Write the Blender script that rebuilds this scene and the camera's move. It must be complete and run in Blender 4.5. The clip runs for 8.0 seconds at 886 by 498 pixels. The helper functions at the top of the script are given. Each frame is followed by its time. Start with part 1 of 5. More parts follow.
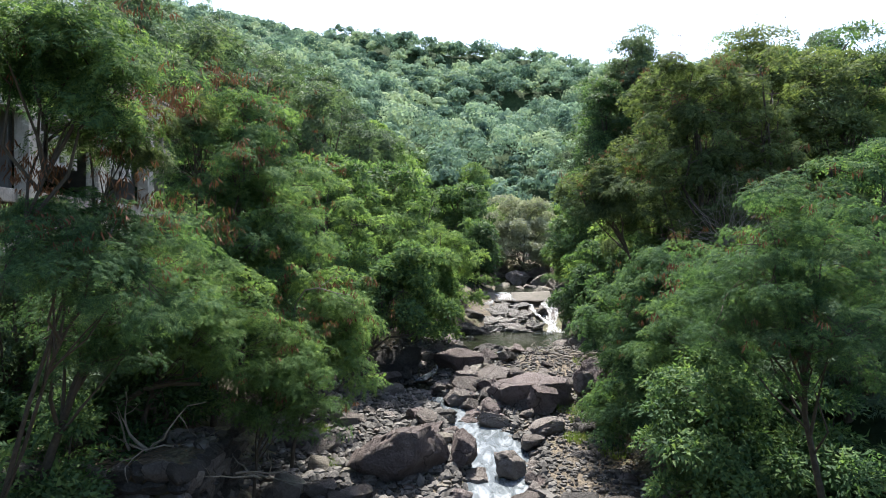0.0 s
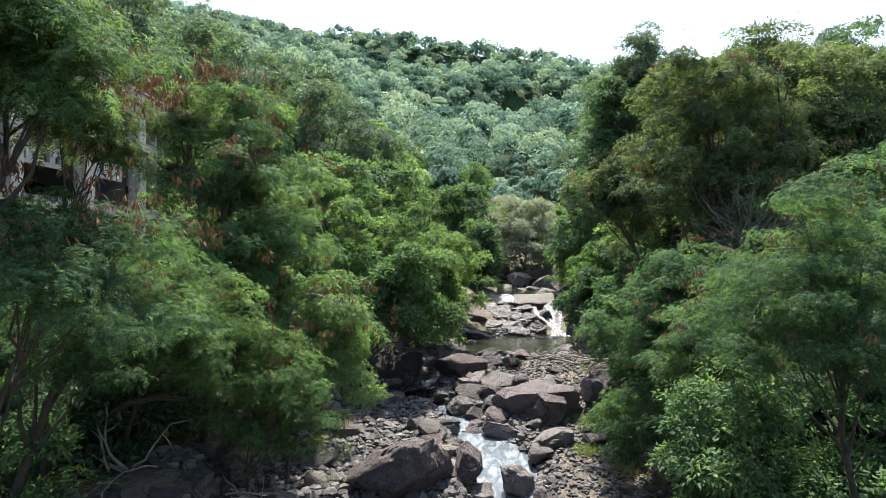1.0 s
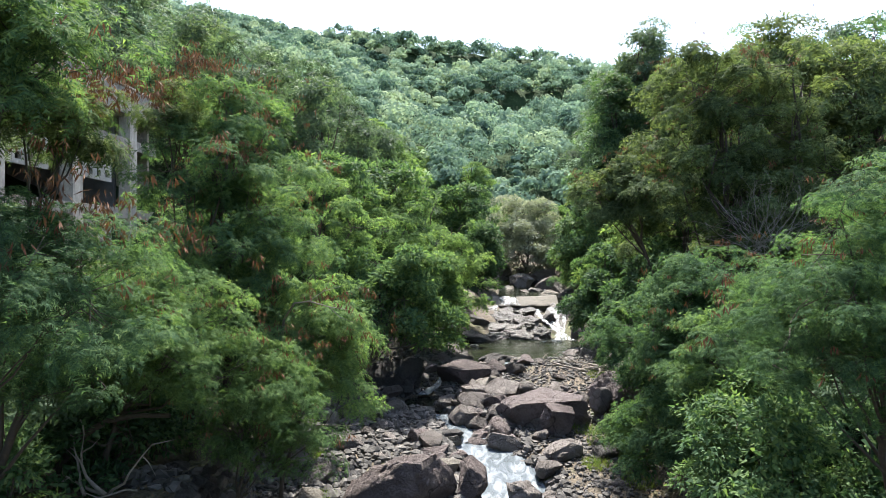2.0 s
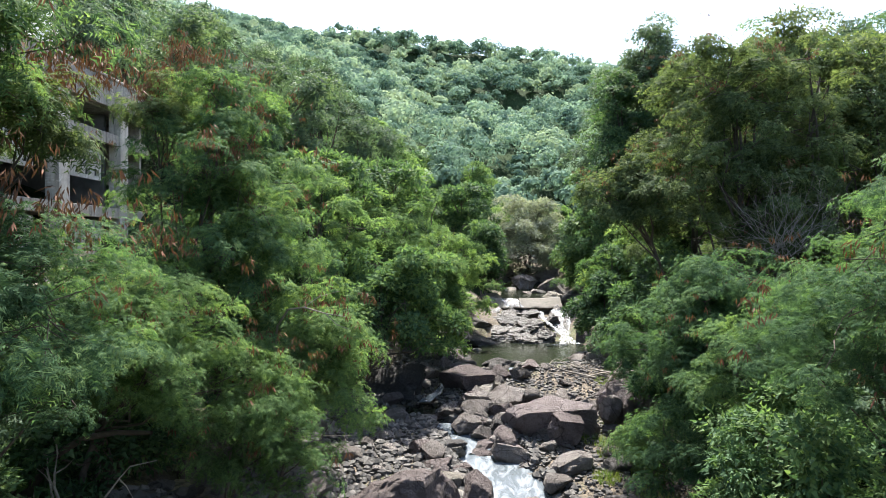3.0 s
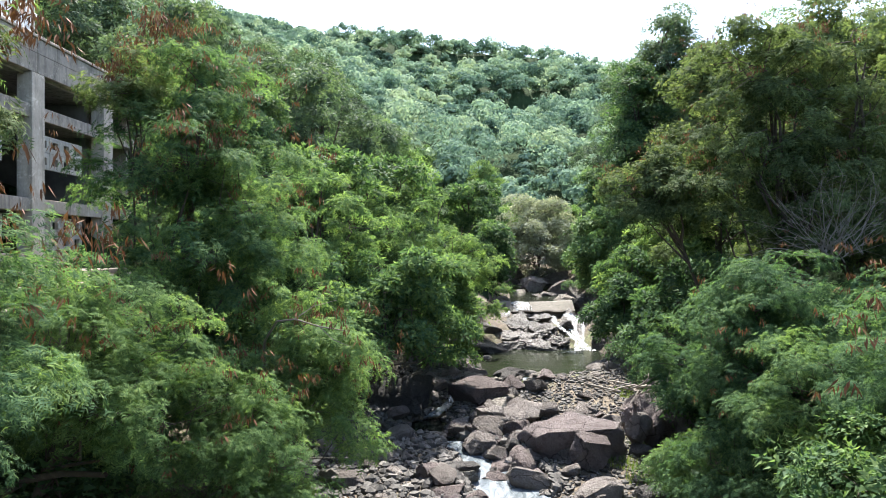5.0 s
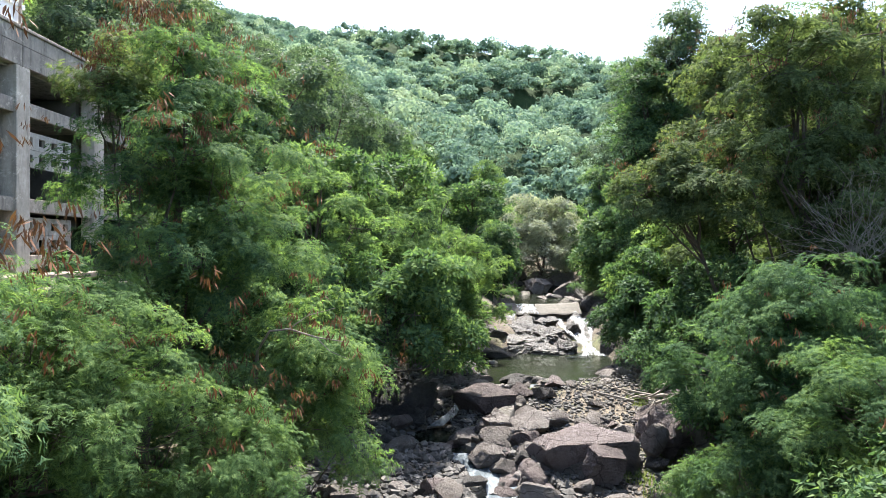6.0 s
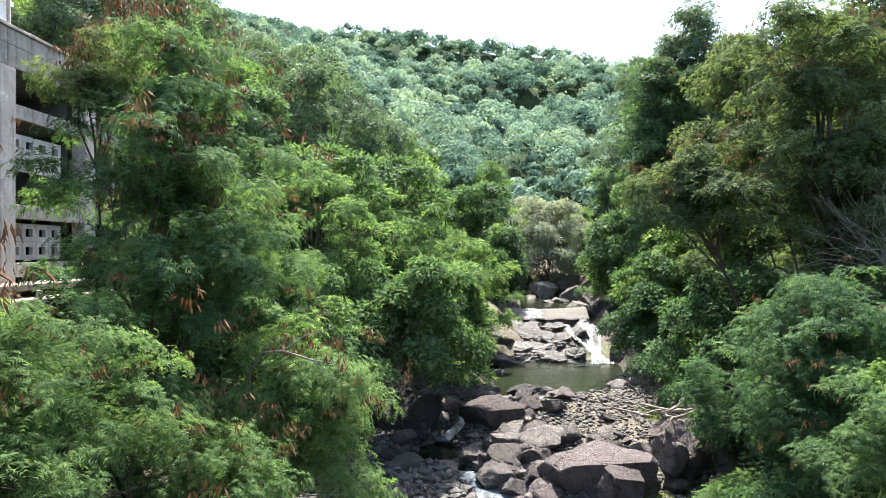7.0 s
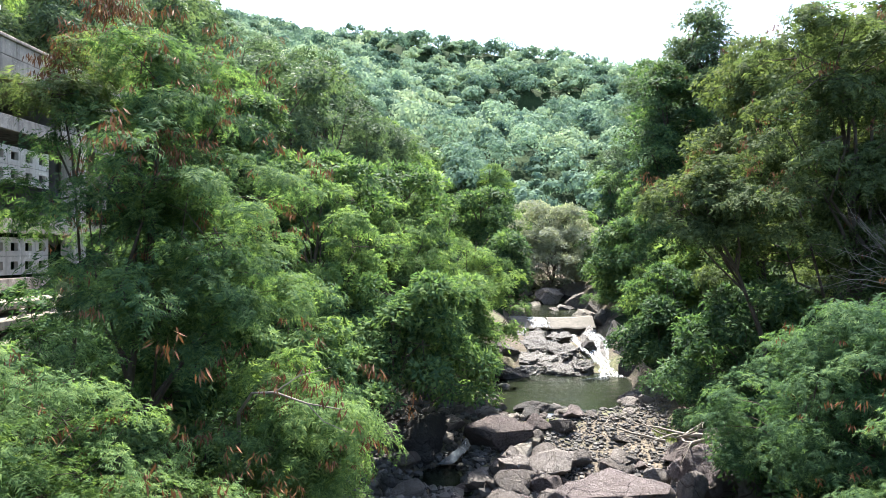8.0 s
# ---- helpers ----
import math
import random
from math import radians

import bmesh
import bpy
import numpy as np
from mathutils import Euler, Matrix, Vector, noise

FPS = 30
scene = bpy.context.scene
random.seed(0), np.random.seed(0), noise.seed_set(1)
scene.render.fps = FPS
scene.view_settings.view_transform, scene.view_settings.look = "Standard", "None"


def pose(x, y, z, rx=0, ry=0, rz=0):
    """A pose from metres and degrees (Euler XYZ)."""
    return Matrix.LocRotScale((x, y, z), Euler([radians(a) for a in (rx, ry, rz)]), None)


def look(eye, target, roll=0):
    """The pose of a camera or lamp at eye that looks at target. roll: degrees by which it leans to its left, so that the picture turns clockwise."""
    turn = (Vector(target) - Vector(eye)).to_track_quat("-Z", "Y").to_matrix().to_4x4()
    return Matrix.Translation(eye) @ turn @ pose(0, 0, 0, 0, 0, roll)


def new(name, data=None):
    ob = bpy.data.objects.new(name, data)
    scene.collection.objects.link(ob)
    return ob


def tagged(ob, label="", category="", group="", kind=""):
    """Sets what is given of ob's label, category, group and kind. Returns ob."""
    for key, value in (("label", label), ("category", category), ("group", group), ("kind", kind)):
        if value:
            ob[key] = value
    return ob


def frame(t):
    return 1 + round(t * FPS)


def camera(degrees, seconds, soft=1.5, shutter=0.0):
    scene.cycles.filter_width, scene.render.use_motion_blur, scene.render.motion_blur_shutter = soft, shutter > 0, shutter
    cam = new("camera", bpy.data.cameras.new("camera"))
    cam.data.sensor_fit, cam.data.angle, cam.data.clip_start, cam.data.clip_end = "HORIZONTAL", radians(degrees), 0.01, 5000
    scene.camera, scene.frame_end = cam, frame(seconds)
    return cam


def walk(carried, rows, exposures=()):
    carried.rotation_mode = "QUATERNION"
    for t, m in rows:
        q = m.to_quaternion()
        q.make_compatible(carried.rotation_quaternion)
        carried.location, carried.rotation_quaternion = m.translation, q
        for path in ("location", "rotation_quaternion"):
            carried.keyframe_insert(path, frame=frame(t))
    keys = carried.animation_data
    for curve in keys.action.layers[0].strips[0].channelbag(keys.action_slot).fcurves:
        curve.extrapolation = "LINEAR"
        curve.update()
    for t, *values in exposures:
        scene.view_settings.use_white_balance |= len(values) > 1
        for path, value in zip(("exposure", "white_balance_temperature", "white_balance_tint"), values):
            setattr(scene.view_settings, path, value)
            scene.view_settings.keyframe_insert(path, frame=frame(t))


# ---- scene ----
cam = camera(69.9, 8.0, soft=0.75)
METRES, EYE, TILT, LEAN, TURN = 8.0, 6.0, 0.0, 0.0, 0.0
ROWS = [
    (0.0, 0.0, 0.0, 0.0, 0.0, 0.0, -0.0),
    (0.5, -0.0068, 0.0627, 0.0043, -0.01, 0.02, 0.01),
    (1.0, -0.0134, 0.1252, 0.0102, -0.03, 0.02, 0.03),
    (1.5, -0.0177, 0.1858, 0.0172, -0.02, 0.01, 0.05),
    (3.0, -0.0331, 0.3672, 0.0294, 0.0, 0.02, 0.02),
    (3.5, -0.0385, 0.4285, 0.0314, 0.03, 0.05, 0.01),
    (4.0, -0.0445, 0.4905, 0.0323, 0.08, 0.07, 0.0),
    (4.5, -0.05, 0.553, 0.0326, 0.27, 0.07, 0.02),
    (6.0, -0.0692, 0.7408, 0.0398, 0.57, 0.11, -0.01),
    (6.5, -0.0756, 0.8016, 0.0502, 0.76, 0.12, -0.01),
    (7.0, -0.0819, 0.8623, 0.0665, 0.84, 0.15, -0.03),
    (7.5, -0.0883, 0.9208, 0.0901, 0.94, 0.16, -0.08),
    (8.0, -0.0955, 0.9778, 0.122, 1.01, 0.18, -0.14),
]
EXPOSURES = [(0.0, 1.9), (1.5, 2.08), (4.0, 2.2), (8.0, 2.5)]
walk(cam, [(t, pose(0, 0, EYE, TILT, LEAN, TURN) @ pose(METRES * x, METRES * y, METRES * z, 90 + pitch, roll, yaw)) for t, x, y, z, yaw, pitch, roll in ROWS], EXPOSURES)

# ---- world and sun ----
SUN_EL, SUN_AZ = 60.0, 2.0  # degrees above the horizon; clockwise from +y
world = bpy.data.worlds.new("sky")
scene.world = world
world.use_nodes = True
wn = world.node_tree.nodes
sky = wn.new("ShaderNodeTexSky")
sky.sky_type = "NISHITA"
sky.sun_disc = False
sky.sun_elevation, sky.sun_rotation = radians(SUN_EL), radians(SUN_AZ)
sky.air_density, sky.dust_density, sky.ozone_density = 1.0, 1.9, 1.0
wn["Background"].inputs["Strength"].default_value = 0.12
world.node_tree.links.new(sky.outputs["Color"], wn["Background"].inputs["Color"])
sun_data = bpy.data.lights.new("sun", "SUN")
sun_data.energy, sun_data.angle, sun_data.color = 4.4, radians(0.8), (1.0, 0.965, 0.90)
sun = new("sun", sun_data)
sun_dir = Vector((math.sin(radians(SUN_AZ)) * math.cos(radians(SUN_EL)), math.cos(radians(SUN_AZ)) * math.cos(radians(SUN_EL)), math.sin(radians(SUN_EL))))
sun.matrix_world = look(sun_dir * 80, (0, 0, 0))


# ---- materials ----
class Mat:
    """A node material with short ways to add nodes."""

    def __init__(self, name):
        self.m = bpy.data.materials.new(name)
        self.m.use_nodes = True
        self.t = self.m.node_tree
        self.b = self.t.nodes["Principled BSDF"]
        self.out = self.t.nodes["Material Output"]
        self.coord = self.t.nodes.new("ShaderNodeTexCoord").outputs["Object"]
        self.geo = self.t.nodes.new("ShaderNodeNewGeometry")

    def link(self, a, b):
        self.t.links.new(a, b)

    def noise(self, scale, detail=4.0, rough=0.6, vec=None, dist=0.0):
        n = self.t.nodes.new("ShaderNodeTexNoise")
        n.inputs["Scale"].default_value, n.inputs["Detail"].default_value = scale, detail
        n.inputs["Roughness"].default_value, n.inputs["Distortion"].default_value = rough, dist
        self.link(vec or self.geo.outputs["Position"], n.inputs["Vector"])
        return n.outputs["Fac"]

    def voronoi(self, scale, feature="F1", vec=None):
        n = self.t.nodes.new("ShaderNodeTexVoronoi")
        n.feature = feature
        n.inputs["Scale"].default_value = scale
        self.link(vec or self.geo.outputs["Position"], n.inputs["Vector"])
        return n.outputs["Distance"]

    def ramp(self, fac, stops):
        n = self.t.nodes.new("ShaderNodeValToRGB")
        el = n.color_ramp.elements
        while len(el) < len(stops):
            el.new(0.5)
        for e, (p, c) in zip(el, stops):
            e.position = p
            e.color = (*c, 1) if len(c) == 3 else c
        self.link(fac, n.inputs["Fac"])
        return n.outputs["Color"]

    def mix(self, fac, a, b, kind="MIX"):
        n = self.t.nodes.new("ShaderNodeMix")
        n.data_type, n.blend_type = "RGBA", kind
        for sock, val in ((n.inputs[0], fac), (n.inputs[6], a), (n.inputs[7], b)):
            if isinstance(val, (int, float)):
                sock.default_value = val
            elif isinstance(val, tuple):
                sock.default_value = (*val, 1)
            else:
                self.link(val, sock)
        return n.outputs[2]

    def math(self, op, a, b=0.0):
        n = self.t.nodes.new("ShaderNodeMath")
        n.operation = op
        for sock, val in ((n.inputs[0], a), (n.inputs[1], b)):
            if isinstance(val, (int, float)):
                sock.default_value = val
            else:
                self.link(val, sock)
        return n.outputs[0]

    def bump(self, height, strength=0.4, distance=0.05):
        n = self.t.nodes.new("ShaderNodeBump")
        n.inputs["Strength"].default_value, n.inputs["Distance"].default_value = strength, distance
        self.link(height, n.inputs["Height"])
        self.link(n.outputs["Normal"], self.b.inputs["Normal"])
        return n.outputs["Normal"]

    def set(self, color=None, rough=None, **kw):
        for key, val in (("Base Color", color), ("Roughness", rough), *kw.items()):
            if val is None:
                continue
            sock = self.b.inputs[key.replace("_", " ")]
            if isinstance(val, (int, float)):
                sock.default_value = val
            elif isinstance(val, tuple):
                sock.default_value = (*val, 1)
            else:
                self.link(val, sock)
        return self

    def up(self):
        n = self.t.nodes.new("ShaderNodeSeparateXYZ")
        self.link(self.geo.outputs["Normal"], n.inputs[0])
        return n.outputs["Z"]


def leaf_mat(name, dark, mid, light, trans=0.4, rough=0.45, patch=0.35, gloss=0.12, crowns=False, grain=0.45):
    """Foliage: each blade its own shade, clumps and whole trees differ in hue, light passes through."""
    m = Mat(name)
    per_blade = m.geo.outputs["Random Per Island"]
    big = m.noise(patch, 3.0, 0.6)
    info = m.t.nodes.new("ShaderNodeObjectInfo").outputs["Random"]
    f = m.math("ADD", m.math("MULTIPLY", per_blade, grain), m.math("MULTIPLY", big, 0.75))
    f = m.math("ADD", f, m.math("MULTIPLY", info, 0.25))
    f = m.math("ADD", f, m.math("MULTIPLY", m.math("SUBTRACT", m.noise(2.1, 2.0, 0.6), 0.5), 0.0 if crowns else 0.85))
    if crowns:  # whole crowns of one joined wood differ from one another
        n = m.t.nodes.new("ShaderNodeAttribute")
        n.attribute_name = "tone"
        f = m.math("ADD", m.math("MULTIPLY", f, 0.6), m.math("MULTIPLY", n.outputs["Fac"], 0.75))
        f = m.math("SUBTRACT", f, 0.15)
    f = m.math("SUBTRACT", f, 0.2 + 0.5 * max(0.0, grain - 0.45))
    col = m.ramp(f, [(0.05, dark), (0.5, mid), (0.95, light)])
    m.set(color=col, rough=rough)
    m.b.inputs["Specular IOR Level"].default_value = gloss
    tr = m.t.nodes.new("ShaderNodeBsdfTranslucent")
    warm = m.mix(1.0, col, (1.12, 1.2, 1.0) if crowns else (1.25, 1.3, 0.75), "MULTIPLY")
    m.link(warm, tr.inputs["Color"])
    mx = m.t.nodes.new("ShaderNodeMixShader")
    mx.inputs[0].default_value = trans
    m.link(m.b.outputs[0], mx.inputs[1])
    m.link(tr.outputs[0], mx.inputs[2])
    m.link(mx.outputs[0], m.out.inputs["Surface"])
    return m.m


M_FEATHER = leaf_mat("feathery_leaf", (0.022, 0.044, 0.024), (0.060, 0.113, 0.055), (0.151, 0.220, 0.080), 0.46, 0.7, 0.5, 0.04, False, 0.55)
M_BROAD = leaf_mat("broad_leaf", (0.021, 0.040, 0.023), (0.057, 0.110, 0.052), (0.143, 0.209, 0.079), 0.43, 0.6, 0.4, 0.08, False, 0.55)
# Lime leaf: yellow-green trees, plus crowns brightened to stand in for sunlight.
M_LIME = leaf_mat("lime_sunlit_leaf", (0.041, 0.070, 0.032), (0.106, 0.177, 0.069), (0.216, 0.288, 0.101), 0.50, 0.7, 0.5, 0.04, False, 0.55)
M_OLIVE = leaf_mat("olive_leaf", (0.034, 0.052, 0.026), (0.084, 0.116, 0.052), (0.159, 0.189, 0.080), 0.44, 0.7, 0.5, 0.04, False, 0.55)
M_DARKLEAF = leaf_mat("dark_leaf", (0.033, 0.054, 0.037), (0.073, 0.115, 0.073), (0.131, 0.178, 0.092), 0.38, 0.6, 0.4, 0.06, False, 0.55)
M_GREYLEAF = leaf_mat("grey_leaf", (0.123, 0.137, 0.109), (0.203, 0.222, 0.179), (0.302, 0.322, 0.260), 0.4, 0.7, 0.6)
# Hill leaves: distance haze put into the colour, paler and bluer than near leaves.
M_HAZY_HILL = leaf_mat("hazy_hill_leaf", (0.064, 0.110, 0.084), (0.204, 0.286, 0.204), (0.345, 0.400, 0.240), 0.30, 0.8, 0.05, 0.02, True, 0.30)
M_POD = leaf_mat("dry_pod", (0.050, 0.026, 0.016), (0.135, 0.062, 0.034), (0.215, 0.112, 0.060), 0.12, 0.7, 0.7)
M_GRASS = leaf_mat("grass_blade", (0.05, 0.09, 0.02), (0.10, 0.16, 0.035), (0.20, 0.22, 0.07), 0.4, 0.6, 0.8)
M_LITTER = leaf_mat("dead_leaf", (0.07, 0.045, 0.025), (0.13, 0.085, 0.05), (0.22, 0.16, 0.10), 0.1, 0.8, 0.8)


def make_bark():
    m = Mat("bark")
    n = m.noise(9, 6, 0.7, m.coord)
    m.set(color=m.ramp(n, [(0.25, (0.026, 0.020, 0.014)), (0.6, (0.064, 0.048, 0.034)), (0.85, (0.13, 0.106, 0.08))]), rough=0.9)
    m.bump(m.noise(30, 5, 0.7), 0.5, 0.02)
    return m.m


M_BARK = make_bark()


def make_deadwood():
    m = Mat("dead_wood")
    n = m.noise(6, 6, 0.7)
    m.set(color=m.ramp(n, [(0.25, (0.10, 0.08, 0.06)), (0.6, (0.22, 0.19, 0.155)), (0.85, (0.36, 0.32, 0.27))]), rough=0.85)
    m.bump(m.noise(40, 5, 0.7), 0.5, 0.02)
    return m.m


M_DEAD = make_deadwood()


def rock_mat(name, a, b, c, wet=False, moss=0.0):
    m = Mat(name)
    big = m.noise(0.9, 5, 0.65)
    fine = m.noise(14, 8, 0.75)
    speck = m.noise(60, 3, 0.6)
    info = m.t.nodes.new("ShaderNodeObjectInfo").outputs["Random"]
    f = m.math("ADD", m.math("MULTIPLY", big, 0.6), m.math("MULTIPLY", fine, 0.35))
    f = m.math("ADD", f, m.math("MULTIPLY", m.math("SUBTRACT", info, 0.5), 0.22))
    col = m.ramp(f, [(0.25, a), (0.48, b), (0.72, c)])
    col = m.mix(m.math("MULTIPLY", m.math("GREATER_THAN", speck, 0.62), 0.25), col, (0.36, 0.33, 0.29))
    streak = m.ramp(m.noise(2.2, 6, 0.7, None, 1.5), [(0.52, (0, 0, 0)), (0.62, (1, 1, 1))])
    col = m.mix(m.math("MULTIPLY", streak, 0.35), col, tuple(0.45 * v for v in a))
    if moss:
        mm = m.math("MULTIPLY", m.math("MULTIPLY", m.math("GREATER_THAN", m.noise(1.6, 5, 0.7), 0.54), moss), m.up())
        mm.node.use_clamp = True
        col = m.mix(mm, col, (0.10, 0.12, 0.04))
    warp = m.t.nodes.new("ShaderNodeVectorMath")
    jit = m.t.nodes.new("ShaderNodeTexNoise")
    jit.inputs["Scale"].default_value, jit.inputs["Detail"].default_value = 1.4, 5.0
    m.link(m.geo.outputs["Position"], jit.inputs["Vector"])
    m.link(m.geo.outputs["Position"], warp.inputs[0])
    m.link(jit.outputs["Color"], warp.inputs[1])
    crack = m.ramp(m.voronoi(0.55, "DISTANCE_TO_EDGE", warp.outputs[0]), [(0.0, (0, 0, 0)), (0.014, (1, 1, 1))])
    col = m.mix(crack, tuple(0.8 * v for v in a), col)
    m.set(color=col, rough=0.5 if wet else 0.85)
    h = m.math("ADD", m.math("MULTIPLY", fine, 0.7), m.noise(3.5, 7, 0.75))
    h = m.math("ADD", h, m.math("MULTIPLY", crack, 0.2))
    m.b.inputs["Specular IOR Level"].default_value = 0.5 if wet else 0.25
    m.bump(h, 1.0, 0.2)
    return m.m


M_ROCK = rock_mat("grey_brown_rock", (0.076, 0.063, 0.055), (0.171, 0.149, 0.135), (0.308, 0.276, 0.254))
M_REDROCK = rock_mat("purple_brown_rock", (0.063, 0.049, 0.047), (0.141, 0.113, 0.107), (0.255, 0.215, 0.208))
M_DARKROCK = rock_mat("dark_rock", (0.033, 0.030, 0.030), (0.070, 0.065, 0.061), (0.126, 0.114, 0.109))
M_WETROCK = rock_mat("wet_rock", (0.043, 0.038, 0.035), (0.097, 0.087, 0.078), (0.185, 0.169, 0.153), wet=True)
M_BUFFROCK = rock_mat("buff_rock", (0.120, 0.105, 0.085), (0.205, 0.184, 0.153), (0.306, 0.284, 0.247))


def make_soil():
    m = Mat("soil_and_litter")
    f = m.math("ADD", m.math("MULTIPLY", m.noise(0.5, 5, 0.6), 0.5), m.math("MULTIPLY", m.noise(7, 8, 0.75), 0.5))
    col = m.ramp(f, [(0.3, (0.035, 0.028, 0.019)), (0.5, (0.075, 0.060, 0.042)), (0.7, (0.13, 0.105, 0.075))])
    g = m.ramp(m.noise(0.35, 6, 0.7), [(0.5, (0, 0, 0)), (0.6, (1, 1, 1))])
    col = m.mix(m.math("MULTIPLY", g, 0.5), col, (0.075, 0.095, 0.028))
    peb = m.t.nodes.new("ShaderNodeTexVoronoi")
    peb.inputs["Scale"].default_value = 9.0
    m.link(m.geo.outputs["Position"], peb.inputs["Vector"])
    tone = m.ramp(peb.outputs["Color"], [(0.15, (0.5, 0.5, 0.5)), (0.9, (1.7, 1.65, 1.6))])
    col = m.mix(0.8, col, m.mix(1.0, col, tone, "MULTIPLY"))
    m.set(color=col, rough=0.95)
    h = m.math("SUBTRACT", m.math("MULTIPLY", m.noise(18, 8, 0.8), 0.7), peb.outputs["Distance"])
    m.bump(h, 0.9, 0.06)
    return m.m


M_SOIL = make_soil()


def make_undergrowth():
    m = Mat("undergrowth")
    f = m.math("ADD", m.math("MULTIPLY", m.noise(0.3, 6, 0.7), 0.5), m.math("MULTIPLY", m.noise(3, 8, 0.8), 0.5))
    m.set(color=m.ramp(f, [(0.3, (0.014, 0.024, 0.011)), (0.5, (0.024, 0.042, 0.018)), (0.7, (0.042, 0.062, 0.026))]), rough=0.95)
    m.b.inputs["Specular IOR Level"].default_value = 0.05
    m.bump(m.noise(3, 8, 0.8), 1.0, 0.4)
    return m.m


M_UNDER = make_undergrowth()


def concrete_mat(name, a, b, c, stain=0.7):
    m = Mat(name)
    f = m.math("ADD", m.math("MULTIPLY", m.noise(0.8, 5, 0.65), 0.6), m.math("MULTIPLY", m.noise(9, 7, 0.7), 0.4))
    col = m.ramp(f, [(0.3, a), (0.5, b), (0.7, c)])
    mp = m.t.nodes.new("ShaderNodeMapping")
    mp.inputs["Scale"].default_value = (3.0, 3.0, 0.35)
    m.link(m.geo.outputs["Position"], mp.inputs["Vector"])
    s = m.ramp(m.noise(1.3, 6, 0.75, mp.outputs[0]), [(0.48, (0, 0, 0)), (0.68, (1, 1, 1))])
    col = m.mix(m.math("MULTIPLY", s, stain), col, tuple(0.35 * v for v in a))
    worn = m.ramp(m.noise(2.4, 7, 0.75, None, 0.8), [(0.56, (0, 0, 0)), (0.64, (1, 1, 1))])
    col = m.mix(m.math("MULTIPLY", worn, 0.55), col, tuple(1.35 * v for v in c))
    grime = m.ramp(m.noise(0.7, 6, 0.7, None, 0.5), [(0.50, (0, 0, 0)), (0.66, (1, 1, 1))])
    col = m.mix(m.math("MULTIPLY", grime, 0.5 * stain), col, tuple(0.5 * v for v in a))
    m.set(color=col, rough=0.9)
    m.bump(m.noise(25, 7, 0.75), 0.4, 0.02)
    return m.m


M_CONC = concrete_mat("weathered_concrete", (0.186, 0.153, 0.122), (0.305, 0.253, 0.205), (0.461, 0.386, 0.314), 0.85)
M_OLDCONC = concrete_mat("old_dark_concrete", (0.092, 0.076, 0.059), (0.165, 0.136, 0.107), (0.251, 0.208, 0.165), 0.8)
M_PAINT = concrete_mat("faded_white_paint", (0.232, 0.202, 0.169), (0.338, 0.295, 0.246), (0.486, 0.425, 0.360), 0.65)
M_BREEZE = concrete_mat("pale_block", (0.264, 0.233, 0.195), (0.363, 0.319, 0.269), (0.473, 0.417, 0.351), 0.5)
M_WEIR = concrete_mat("weir_concrete", (0.082, 0.074, 0.061), (0.121, 0.109, 0.092), (0.171, 0.154, 0.131), 0.5)
M_WHITE = concrete_mat("white_wall", (0.74, 0.74, 0.73), (0.80, 0.80, 0.79), (0.83, 0.83, 0.82), 0.1)


def make_water(name, deep, bump, rough, scale):
    m = Mat(name)
    f = m.noise(0.6, 4, 0.6)
    m.set(color=m.ramp(f, [(0.35, tuple(0.7 * v for v in deep)), (0.65, deep)]), rough=rough, IOR=1.33)
    m.b.inputs["Specular IOR Level"].default_value = 0.6
    m.bump(m.math("ADD", m.noise(scale, 4, 0.6, None, 0.6), m.math("MULTIPLY", m.noise(scale * 4, 3, 0.6), 0.35)), bump, 0.10)
    return m.m


M_POOL = make_water("pool_water", (0.016, 0.020, 0.012), 0.16, 0.04, 3.0)


def make_riffle():
    """Shallow running water, broken into white riffles here and there."""
    m = Mat("running_water")
    mp = m.t.nodes.new("ShaderNodeMapping")
    mp.inputs["Scale"].default_value = (2.6, 1.1, 1.0)
    m.link(m.geo.outputs["Position"], mp.inputs["Vector"])
    f = m.noise(1.3, 5, 0.65, mp.outputs[0], 1.0)
    white = m.ramp(f, [(0.44, (0, 0, 0)), (0.80, (1, 1, 1))])
    # The pale blue base puts reflected sky into the water's colour.
    m.set(color=m.mix(white, (0.075, 0.088, 0.096), (0.27, 0.295, 0.32)), rough=m.math("ADD", m.math("MULTIPLY", white, 0.35), 0.05), IOR=1.33)
    m.bump(m.math("ADD", f, m.math("MULTIPLY", m.noise(9, 3, 0.6), 0.2)), 0.6, 0.10)
    return m.m


M_STREAM = make_riffle()


def make_foam():
    """Broken white water: streaks of foam with gaps between them."""
    m = Mat("white_water")
    mp = m.t.nodes.new("ShaderNodeMapping")
    mp.inputs["Scale"].default_value = (5.0, 1.1, 1.6)
    m.link(m.geo.outputs["Position"], mp.inputs["Vector"])
    f = m.noise(2.6, 6, 0.75, mp.outputs[0], 0.6)
    m.set(color=m.ramp(f, [(0.3, (0.18, 0.20, 0.21)), (0.6, (0.42, 0.44, 0.46))]), rough=0.35)
    m.bump(m.noise(16, 6, 0.7), 0.7, 0.06)
    gap = m.t.nodes.new("ShaderNodeBsdfTransparent")
    mx = m.t.nodes.new("ShaderNodeMixShader")
    m.link(m.ramp(f, [(0.46, (0, 0, 0)), (0.56, (1, 1, 1))]), mx.inputs[0])
    m.link(gap.outputs[0], mx.inputs[1])
    m.link(m.b.outputs[0], mx.inputs[2])
    m.link(mx.outputs[0], m.out.inputs["Surface"])
    return m.m


M_FOAM = make_foam()


